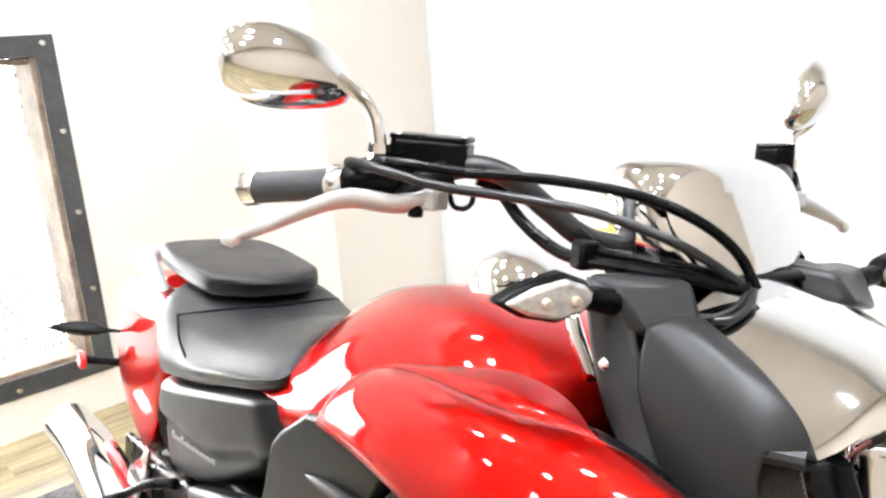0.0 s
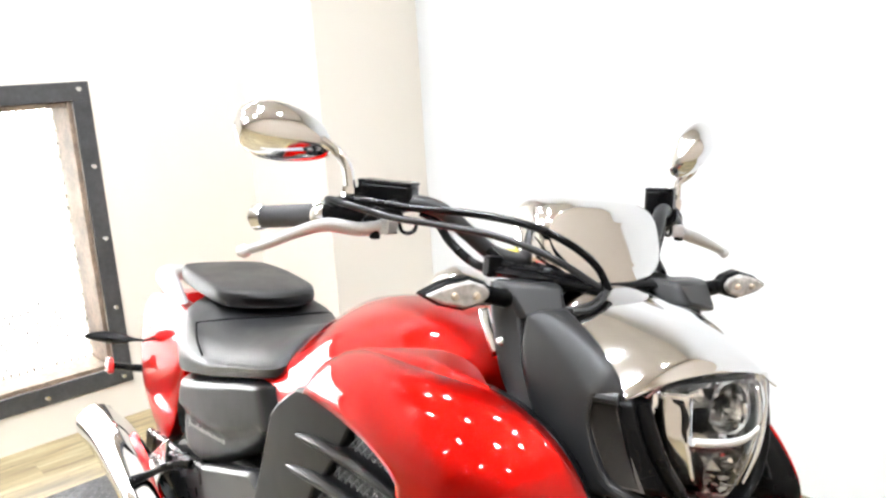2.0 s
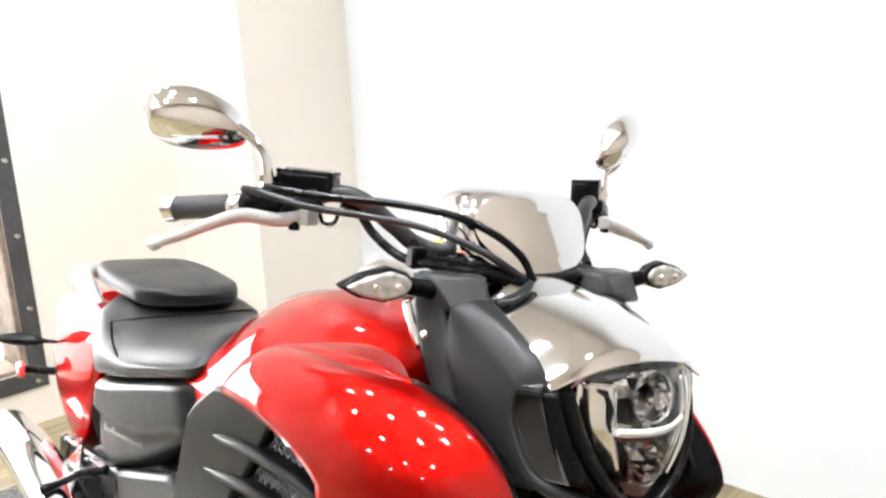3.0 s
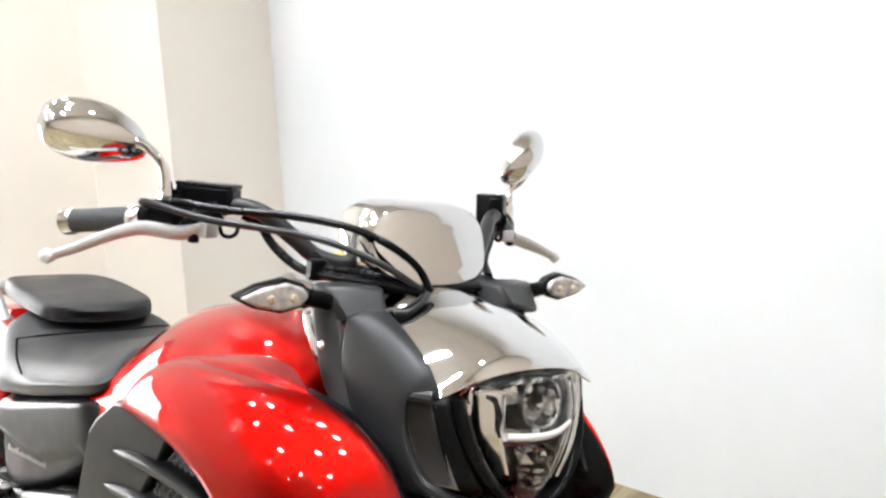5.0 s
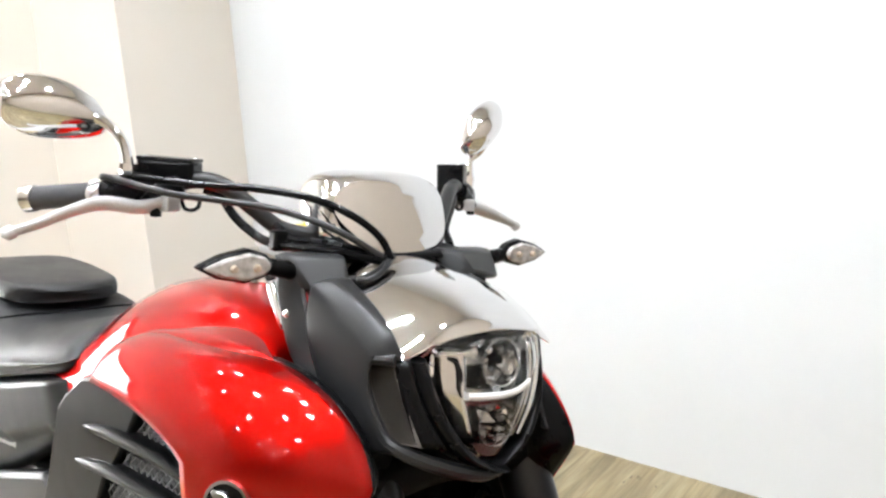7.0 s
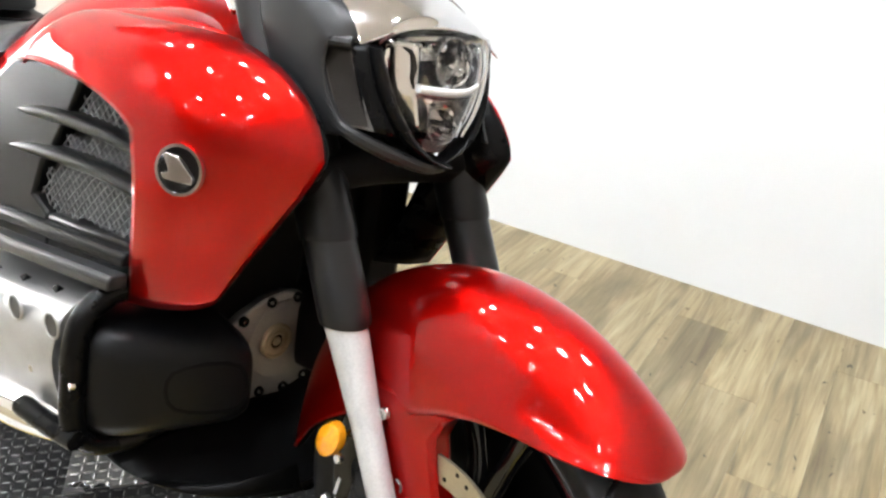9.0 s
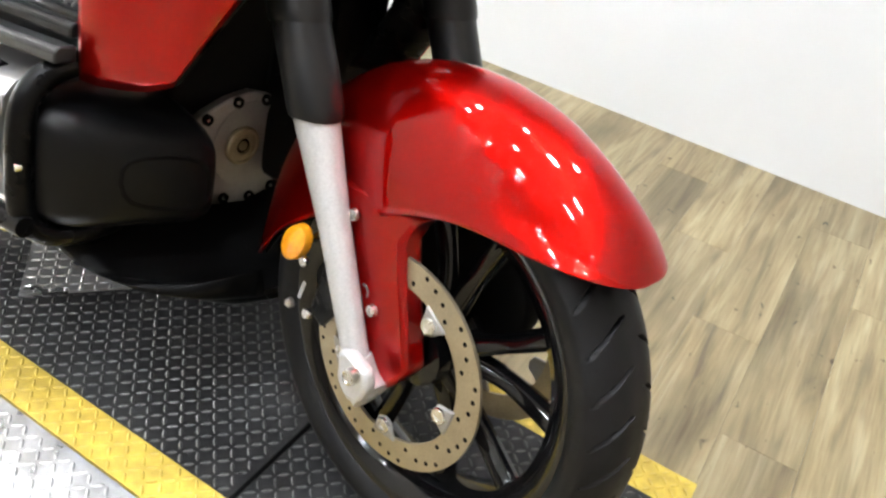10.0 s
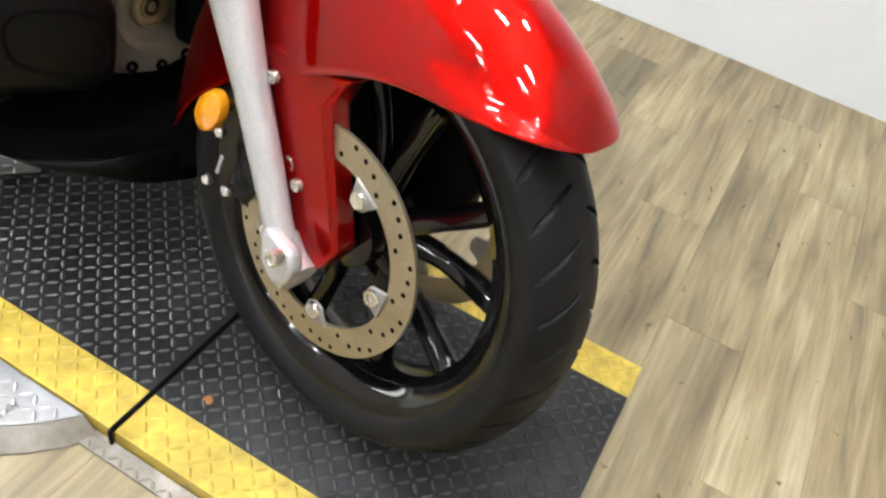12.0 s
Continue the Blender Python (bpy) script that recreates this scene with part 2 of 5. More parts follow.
def loft(sections, n=None, steps=6, caps=True, bm=None):
    """A closed body through rings of points (each a list of corners, the same number), smoothed round each ring and from ring to ring."""
    bm = bm or bmesh.new()
    rounds = []
    for ring in sections:
        ps = [Vector(p) for p in ring]
        k = len(ps)
        out = []
        for i in range(k):
            a, b, c, d = ps[i - 1], ps[i], ps[(i + 1) % k], ps[(i + 2) % k]
            for j in range(4):
                t = j / 4
                out.append(0.5 * (2 * b + (c - a) * t + (2 * a - 5 * b + 4 * c - d) * t * t + (3 * b - a - 3 * c + d) * t ** 3))
        rounds.append(out)
    columns = [spline([r[i] for r in rounds], steps) for i in range(len(rounds[0]))]
    rings = [[bm.verts.new(col[j]) for col in columns] for j in range(len(columns[0]))]
    skin(bm, rings, True, caps)
    return bm


def sheet(rows, su=6, sv=6):
    """A smooth open sheet through a grid of points, rows by columns."""
    bm = bmesh.new()
    wide = [spline(r, su) for r in rows]
    cols = [spline([w[i] for w in wide], sv) for i in range(len(wide[0]))]
    grid = [[bm.verts.new(c[j]) for c in cols] for j in range(len(cols[0]))]
    skin(bm, grid, False, False)
    return bm


def fair(grid, rows=4, cols=2, keep=0.35):
    """The grid drawn towards a smooth low-order surface, its own points kept in part."""
    a = np.array(grid, float)
    u, v = np.meshgrid(np.linspace(-1, 1, a.shape[0]), np.linspace(-1, 1, a.shape[1]), indexing="ij")
    terms = np.stack([u ** i * v ** j for i in range(rows + 1) for j in range(cols + 1)], -1).reshape(u.size, -1)
    out = a.copy()
    for k in range(3):
        w = np.linalg.lstsq(terms, a[..., k].ravel(), rcond=None)[0]
        out[..., k] = keep * a[..., k] + (1 - keep) * (terms @ w).reshape(u.shape)
    return [[tuple(float(x) for x in p) for p in r] for r in out]


def coons(top, bottom, left, right, nu=20, nv=14, bulge=(0, 0, 0)):
    """A grid of points that fills four smooth border lines (top and bottom run left to right, left and right downwards), swollen by bulge in its middle."""
    def even(line, n):
        ps = spline(line, 10)
        d = np.cumsum([0] + [(b - a).length for a, b in zip(ps, ps[1:])])
        return [Vector([float(np.interp(t, d / d[-1], [p[k] for p in ps])) for k in range(3)]) for t in np.linspace(0, 1, n)]
    t, b, l, r = even(top, nu), even(bottom, nu), even(left, nv), even(right, nv)
    swell = Vector(bulge)
    rows = []
    for j in range(nv):
        v = j / (nv - 1)
        row = []
        for i in range(nu):
            u = i / (nu - 1)
            p = (1 - v) * t[i] + v * b[i] + (1 - u) * l[j] + u * r[j] - ((1 - u) * (1 - v) * t[0] + u * (1 - v) * t[-1] + (1 - u) * v * b[0] + u * v * b[-1])
            row.append(p + swell * (1 - (2 * u - 1) ** 4) * (1 - (2 * v - 1) ** 2))
        rows.append(row)
    return rows


def grid_mesh(*grids):
    """Sheets of points joined along their shared borders."""
    bm = bmesh.new()
    for g in grids:
        skin(bm, [[bm.verts.new(p) for p in row] for row in g], False, False)
    bmesh.ops.remove_doubles(bm, verts=bm.verts, dist=2e-4)
    return bm


def bolt_mesh(r, h):
    return lathe([(0, h * 0.55), (r * 0.5, h * 0.55), (r * 0.55, h), (r * 0.85, h), (r, h * 0.6), (r, 0)], n=12)


# ---- the room ----
FLOOR, TOP = -0.03, 3.6
X0, X1, Y0, Y1 = -3.09, 1.35, -10.0, 1.745


def wall(name, c, s, mat, label):
    return tagged(part(name, block(c, s), mat, smooth=0), label=label, category="wall", kind="structure")


sub = tagged(part("floor", block(((X0 + X1) / 2, (Y0 + Y1) / 2, FLOOR - 0.055), (X1 - X0 + 0.4, Y1 - Y0 + 0.4, 0.1)), JOINT, smooth=0), label="floor of worn tan and grey wood-look vinyl planks", category="floor", kind="structure")
tagged(part("ceiling", block(((X0 + X1) / 2, (Y0 + Y1) / 2, TOP + 0.05), (X1 - X0 + 0.4, Y1 - Y0 + 0.4, 0.1)), TILE, smooth=0), label="pale ceiling with small round lamps", category="ceiling", kind="structure")
back = wall("wall_north", (-0.65, 1.717, 1.8), (5.1, 0.1, 3.7), WHITE, "smooth white painted wall behind the motorcycle")
back.matrix_basis = pose(0, 0, 0, 0, 0, -1.82)
wall("wall_east", (X1 + 0.05, -4.15, 1.8), (0.1, 12.1, 3.7), TAN, "tan painted wall of the showroom")
wall("wall_south", (-0.65, Y0 - 0.05, 1.8), (5.2, 0.1, 3.7), TAN, "tan painted far wall of the showroom")
# wall with the window opening
WY0, WY1, WZ0, WZ1 = -0.95, 0.44, 0.2, 1.325
wbm = bmesh.new()
for c, s in (((X0 - 0.15, (WY1 + 1.85) / 2, 1.8), (0.3, 1.85 - WY1, 3.7)), ((X0 - 0.15, (WY0 + Y0) / 2 - 0.1, 1.8), (0.3, WY0 - Y0 + 0.2, 3.7)),
             ((X0 - 0.15, (WY0 + WY1) / 2, (WZ0 - 0.1) / 2), (0.3, WY1 - WY0, WZ0 + 0.1)), ((X0 - 0.15, (WY0 + WY1) / 2, (WZ1 + 3.65) / 2), (0.3, WY1 - WY0, 3.65 - WZ1))):
    box(wbm, c, s)
tagged(part("wall_west", wbm, CREAM, smooth=0), label="cream painted wall with a low guarded window", category="wall", kind="structure")
wall("column", (-2.79, 1.5, 1.8), (0.62, 0.6, 3.7), CREAM, "square cream painted column in the corner of the room")

# low window with a dark bolted frame and an expanded-metal guard
window = thing("window_1", pose(X0, 0, 0), label="low window with a dark bolted metal frame and wire guard", category="window", kind="structure")


def frame_bar(name, y0, y1, z0, z1):
    return part(name, block((0.004, (y0 + y1) / 2, (z0 + z1) / 2), (0.008, y1 - y0, z1 - z0)), FRAME, window, "dark grey painted steel strip", bevel=0.002)


frame_bar("frame_strip", WY0 - 0.07, WY1 + 0.07, WZ1, WZ1 + 0.075)
frame_bar("frame_strip", WY0 - 0.07, WY1 + 0.07, WZ0 - 0.075, WZ0)
frame_bar("frame_strip", WY1, WY1 + 0.07, WZ0, WZ1)
frame_bar("frame_strip", WY0 - 0.07, WY0, WZ0, WZ1)
for name, c, s in (("reveal_board", (-0.1, WY1 - 0.012, (WZ0 + WZ1) / 2), (0.2, 0.02, WZ1 - WZ0)), ("reveal_board", (-0.1, WY0 + 0.012, (WZ0 + WZ1) / 2), (0.2, 0.02, WZ1 - WZ0)),
                   ("reveal_board", (-0.1, (WY0 + WY1) / 2, WZ1 - 0.012), (0.2, WY1 - WY0 - 0.05, 0.02)), ("reveal_board", (-0.1, (WY0 + WY1) / 2, WZ0 + 0.012), (0.2, WY1 - WY0 - 0.05, 0.02))):
    part(name, block(c, s), REVEAL, window, "rough brown wooden reveal", bevel=0.003)
bolt = bolt_mesh(0.011, 0.006)
for v in bolt.verts:
    v.co = Vector((v.co.y + 0.008, v.co.x, v.co.z))
first = part("frame_bolt", bolt, STEEL, window, "bright round bolt head")
for y, z in [(WY1 + 0.043, z) for z in (1.06, 0.76, 0.462)] + [(y, z) for z in (WZ1 + 0.046, WZ0 - 0.045) for y in (WY1 + 0.03, 0.16, -0.15, -0.45, -0.75)]:
    b = new("frame_bolt", first.data)
    b.parent, b.location = window, (0, y, z)
first.location = (0, WY0 - 0.035, 0.76)
# expanded-metal guard: two sets of crossing strands
guard = bmesh.new()
pitch = 0.03
k = -60
while k < 100:
    for sgn in (1, -1):
        a = Vector((-0.19, WY0 + k * pitch, WZ0))
        d = Vector((0, 0.55 * sgn, 1.0))
        lo, hi = 0.0, WZ1 - WZ0
        for lim, up in ((WY0, sgn > 0), (WY1, sgn < 0)):
            t = (lim - a.y) / d.y
            if up:
                lo = max(lo, t)
            else:
                hi = min(hi, t)
        if hi - lo > 0.01:
            p, q = a + d * lo, a + d * hi
            w = Vector((0, 0.0028, 0))
            e = Vector((0.004, 0, 0))
            vs = [guard.verts.new(v) for v in (p - w, p + w, q + w, q - w, p - w + e, p + w + e, q + w + e, q - w + e)]
            for f in ((0, 1, 2, 3), (4, 7, 6, 5), (0, 4, 5, 1), (2, 6, 7, 3), (1, 5, 6, 2), (0, 3, 7, 4)):
                guard.faces.new([vs[i] for i in f])
    k += 1
part("wire_guard", guard, WIRE, window, "expanded metal wire guard", smooth=0)
pane = part("pane", block((-0.23, (WY0 + WY1) / 2, (WZ0 + WZ1) / 2), (0.004, WY1 - WY0, WZ1 - WZ0)), GLASS, window, "clear window pane", smooth=0)
pane.visible_shadow = False
tagged(part("backdrop", block((-5.6, -0.3, 1.0), (0.02, 6.0, 4.5)), YARD, smooth=0), label="overexposed white daylight outside the window", category="backdrop", kind="structure")

# upright sheet, dimmer than the yard; its own glow stands for daylit ground
tagged(part("backdrop", block((-5.4, -0.3, -0.75), (0.02, 6.0, 1.6)), GROUND, smooth=0), label="pale ground outside the window, its daylight put in as a glow", category="backdrop", kind="structure")

# ceiling lamps
lamp = thing("ceiling_lamp", pose(0, 0, TOP), label="small round white ceiling spot lamp, lit", category="lamp", group="ceiling lamps")
part("housing", lathe([(0.13, 0.0), (0.13, -0.07), (0.126, -0.074), (0.116, -0.074), (0.112, -0.064), (0.11, -0.012)], axis="z", n=24, caps=False), TILE, lamp, "pale round lamp housing")
part("bulb", lathe([(0.0, -0.035), (0.06, -0.032), (0.09, -0.022), (0.1, -0.01)], axis="z", n=20), BULBGLASS, lamp, "glowing warm lamp glass")
LAMPS = [(0.0, -0.4), (-0.7, 0.1), (0.45, -1.1), (-0.1, -2.1), (-2.0, -0.1), (-2.55, -0.75), (-2.6, 0.8), (-2.7, -2.6), (-1.7, -3.5), (-1.2, -1.6), (0.6, 0.5),
         (0.7, -3.2), (-0.6, -4.6), (-2.4, -4.8), (0.7, -5.6), (-1.5, -6.6), (-0.4, -8.6)]
for x, y in LAMPS[1:]:
    copy_thing(lamp, pose(x, y, TOP))
lamp.location = (*LAMPS[0], TOP)

# ---- the low lift that the motorcycle stands on ----
EDGE_R, EDGE_L, HEAD, SEAM = -0.236, 0.346, 0.408, -0.195
STRIPE = 0.077


def treads(x0, x1, y0, y1, z, pitch=0.0192, length=0.0102, width=0.003, height=0.0022, inside=None):
    """Raised lozenges, turned crosswise by turns."""
    verts, faces = [], []
    i = 0
    x = x0 + pitch / 2
    while x < x1 - 0.008:
        j = 0
        y = y0 + pitch / 2
        while y < y1 - 0.008:
            if inside is None or inside(x, y):
                a = radians(45 if (i + j) % 2 else -45)
                u, w = Vector((math.cos(a), math.sin(a), 0)), Vector((-math.sin(a), math.cos(a), 0))
                c = Vector((x, y, z))
                n = len(verts)
                verts += [c - u * length, c - u * length * 0.4 - w * width, c + u * length * 0.4 - w * width, c + u * length, c + u * length * 0.4 + w * width, c - u * length * 0.4 + w * width]
                up = Vector((0, 0, height))
                verts += [c - u * length * 0.55 + up, c + u * length * 0.55 + up]
                faces += [(n, n + 1, n + 6), (n + 1, n + 2, n + 7, n + 6), (n + 2, n + 3, n + 7), (n + 3, n + 4, n + 7), (n + 4, n + 5, n + 6, n + 7), (n + 5, n, n + 6)]
            y += pitch
            j += 1
        x += pitch
        i += 1
    me = bpy.data.meshes.new("treads")
    me.from_pydata(verts, [], faces)
    bm = bmesh.new()
    bm.from_mesh(me)
    bpy.data.meshes.remove(me)
    return bm


lift = thing("motorcycle_lift", label="low black tread-plate lift table with yellow painted edges", category="lift table")
TAIL = -2.55
for x0, x1 in ((TAIL, SEAM - 0.004), (SEAM + 0.004, HEAD)):
    deck = part("deck_plate", block(((x0 + x1) / 2, (EDGE_R + EDGE_L) / 2, FLOOR / 2), (x1 - x0, EDGE_L - EDGE_R - 2 * STRIPE, -FLOOR)), PLATE, lift, "black tread plate", smooth=0)
    tagged(part("tread_pattern", treads(x0, x1, EDGE_R + STRIPE, EDGE_L - STRIPE, 0.0), WORNGLINT, deck, smooth=0), kind="stuff")
    for y in (EDGE_R, EDGE_L - STRIPE):
        band = part("yellow_edge", block(((x0 + x1) / 2, y + STRIPE / 2, FLOOR / 2), (x1 - x0, STRIPE, -FLOOR - 0.0006)), YELLOW, lift, "yellow painted tread-plate edge", smooth=0)
        tagged(part("tread_pattern", treads(x0, x1, y, y + STRIPE, -0.0003), YELLOW, band, smooth=0), kind="stuff")
part("hinge_rod", tube([(SEAM, EDGE_R - 0.004, 0.001), (SEAM, EDGE_L, 0.001)], 0.0042, 10, 1), MATT, lift, "black greasy hinge rod")
part("hinge_rod_end", tube([(SEAM, EDGE_R - 0.005, 0.001), (SEAM + 0.002, EDGE_R - 0.006, FLOOR + 0.001)], 0.003, 8, 1), MATT, lift)
trim_strip = part("edge_trim", block(((SEAM + HEAD) / 2 - 0.03, EDGE_R - 0.016, FLOOR + 0.003), (HEAD - SEAM + 0.06, 0.028, 0.006)), BARE, lift, "dull bare tread-plate trim along the floor", bevel=0.001)
tagged(part("tread_pattern", treads(SEAM - 0.06, HEAD, EDGE_R - 0.03, EDGE_R - 0.001, FLOOR + 0.006, 0.0145, 0.008), BARE, trim_strip, smooth=0), kind="stuff")
part("rust_spot", lathe([(0.0, 0.0012), (0.006, 0.001), (0.008, 0.0003)], (-0.124, -0.123, 0.0), "z", 9), material("rust", (0.42, 0.16, 0.04), 0.8, grain=(300, 0.3)), lift, "orange rust spot")
inlay = part("inlay_plate", prism([(-0.955, 0.056), (-0.828, -0.068), (-0.69, 0.083), (-0.8, 0.2)], 0.0015, 0.007, "z"), BRIGHT, lift, "bare bright tread plate", smooth=0)
tagged(part("tread_pattern", treads(-0.96, -0.69, -0.07, 0.2, 0.007, inside=lambda x, y: abs(x + 0.825) + abs(y - 0.06) < 0.115), BRIGHT, inlay, smooth=0), kind="stuff")
wing = thing("lift_side_plate", label="bare aluminium tread-plate wing beside the lift", category="side plate")
OUT = [(TAIL, -0.24), (-0.245, -0.24), (-0.262, -0.262), (-0.3, -0.3), (-0.36, -0.345), (-0.46, -0.4), (-0.6, -0.45), (-0.8, -0.49), (-1.1, -0.5), (TAIL, -0.5)]


def on_wing(x, y):
    return y > np.interp(x, [p[0] for p in OUT[:0:-1]], [p[1] for p in OUT[:0:-1]]) + 0.014


skirt = bmesh.new()
skin(skirt, [[skirt.verts.new((x, y, z)) for x, y, z in ((p[0] + e[0] * d, p[1] + e[1] * d, z) for d, z in ((0.001, -0.002), (0.006, -0.006), (0.03, FLOOR + 0.004), (0.03, FLOOR), (0.0, FLOOR)))] for p, e in zip(OUT[1:-1], ((0.9, -0.1), (0.8, -0.55), (0.72, -0.68), (0.6, -0.8), (0.42, -0.9), (0.28, -0.96), (0.12, -1.0), (0.0, -1.0)))])
part("wing_skirt", skirt, BARE, wing, "sloping tread-plate skirt of the wing", smooth=30)
deck = part("wing_deck", prism(OUT, FLOOR, 0.0, "z"), BRIGHT, wing, smooth=20)
tagged(part("tread_pattern", treads(TAIL, -0.25, -0.5, -0.242, 0.0, inside=on_wing), BRIGHT, deck, smooth=0), kind="stuff")
# ---- the motorcycle ----
LEAN, STEER, HEADING = -9.169, -13.998, -7.668
FRONT = pose(0, 0, 0, 0, 0, STEER) @ pose(0, 0, 0, LEAN)      # what turns with the fork
BODY = pose(0, 0, 0, 0, 0, HEADING) @ pose(0, 0, 0, LEAN)     # what is bolted to the frame
bike = thing("motorcycle", label="candy red cruiser motorcycle with chrome and black trim, leaning slightly", category="motorcycle")
AX = Vector((0, 0, 0.319))


def front(name, bm, mat, label="", parent=None, **kw):
    return part(name, bm, mat, parent or bike, label, None if parent else FRONT, **kw)


def body(name, bm, mat, label="", parent=None, **kw):
    return part(name, bm, mat, parent or bike, label, None if parent else BODY, **kw)


def tyre_mesh(radius, half, seat, grooves, around=1080):
    """A tyre with curved grooves sunk into its tread."""
    prof = [(seat, -half * 0.72), (seat + 0.008, -half * 0.86), (radius * 0.86, -half), (radius * 0.9, -half * 1.0)]
    m = 54
    for i in range(m + 1):
        y = -half + 2 * half * i / m
        prof.append((radius - (radius * 0.09) * abs(y / half) ** 2.6, y * 0.985))
    prof += [(radius * 0.9, half), (radius * 0.86, half), (seat + 0.008, half * 0.86), (seat, half * 0.72)]
    bm = lathe(prof, (0, 0, 0), n=around, ring=True)
    step = 2 * math.pi / grooves
    for v in bm.verts:
        r = math.hypot(v.co.x, v.co.z)
        f = abs(v.co.y) / half
        if r > radius * 0.895 and 0.1 < f < 0.95:
            a = math.atan2(v.co.z, v.co.x) + (0.09 * f + 0.06 * f * f) + (step / 2 if v.co.y > 0 else 0)
            off = (a % step) * r
            wide = 0.0055 * min(1, (f - 0.1) * 6, (0.95 - f) * 8)
            if off < wide:
                v.co *= 1.0
                k = (r - 0.006) / r
                v.co.x, v.co.z = v.co.x * k, v.co.z * k
    return bm


wheel = front("front_wheel", lathe([(0.048, -0.05), (0.052, -0.03), (0.04, -0.02), (0.04, 0.02), (0.052, 0.03), (0.048, 0.05), (0.02, 0.055), (0.02, -0.055)], AX, n=32, ring=True), GLOSS, "gloss black cast front wheel hub")
bm = tyre_mesh(0.319, 0.066, 0.252, 34)
bmesh.ops.translate(bm, verts=bm.verts, vec=AX)
front("tyre", bm, RUBBER, "black road tyre with slanted grooves", wheel, smooth=50)
front("rim", lathe([(0.256, -0.052), (0.258, -0.049), (0.247, -0.045), (0.236, -0.036), (0.226, -0.02), (0.224, 0.0), (0.226, 0.02), (0.236, 0.036), (0.247, 0.045), (0.258, 0.049), (0.256, 0.052), (0.244, 0.05), (0.216, 0.03), (0.212, 0.0), (0.216, -0.03), (0.244, -0.05)], AX, n=96, ring=True), GLOSS, "gloss black rim", wheel, smooth=50)
for k in range(5):
    for s in (-1, 1):
        a = radians(20 + 72 * k + 9 * s)
        b = radians(20 + 72 * k + 17 * s)
        p = [AX + Vector((r * math.cos(g), y, r * math.sin(g))) for r, g, y in ((0.042, a, 0.03 * s * 0), (0.12, (a + b) / 2, 0.012), (0.222, b, 0.006))]
        front("spoke", tube(p, [0.02, 0.015, 0.018], 10, 6, squash=0.8), GLOSS, "", wheel)
valve = front("valve", tube([AX + Vector((0.02, -0.012, -0.212)), AX + Vector((0.018, -0.02, -0.185))], 0.004, 8, 1), STEEL, "short tyre valve", wheel)


def brake_disc(y, side):
    d = front("brake_disc", lathe([(0.155, y - 0.0025), (0.155, y + 0.0025), (0.116, y + 0.0025), (0.116, y - 0.0025)], AX, n=96, ring=True), DISC, "drilled steel brake disc", wheel, smooth=30)
    holes = bmesh.new()
    for k in range(48):
        a = radians(k * 7.5)
        r = (0.122, 0.1305, 0.139, 0.147)[(0, 2, 1, 3)[k % 4]] if k % 2 else (0.1265, 0.1435)[(k // 2) % 2]
        c = AX + Vector((r * math.cos(a), y + side * 0.0026, r * math.sin(a)))
        lathe([(0.0, 0.0), (0.0036, 0.0)] if side > 0 else [(0.0036, 0.0), (0.0, 0.0)], c, n=10, bm=holes)
    tagged(front("drilled_hole_pattern", holes, MATT, "dark drilled holes", d, smooth=0), kind="stuff")
    for k in range(5):
        a = radians(-8 + 72 * k)
        u = Vector((math.cos(a), 0, math.sin(a)))
        w = Vector((-math.sin(a), 0, math.cos(a)))
        pts = [AX + u * r + w * q for r, q in ((0.118, -0.022), (0.104, -0.016), (0.092, -0.012), (0.088, 0.0), (0.092, 0.012), (0.104, 0.016), (0.118, 0.022))]
        bmk = prism([(p.x, p.z) for p in pts], y + side * 0.001, y + side * 0.006, "y")
        lug = front("disc_lug", bmk, ALU, "grey disc carrier lug", d, bevel=0.002)
        c = AX + u * 0.101
        front("disc_bolt", lathe([(0.0, side * 0.004), (0.006, side * 0.004), (0.0065, side * 0.006), (0.0105, side * 0.006), (0.0115, side * 0.0045), (0.0115, 0.0)], (c.x, y + side * 0.004, c.z), n=18), STEEL, "bright bolt", d)
    return d


brake_disc(-0.0875, -1)
brake_disc(0.108, 1)


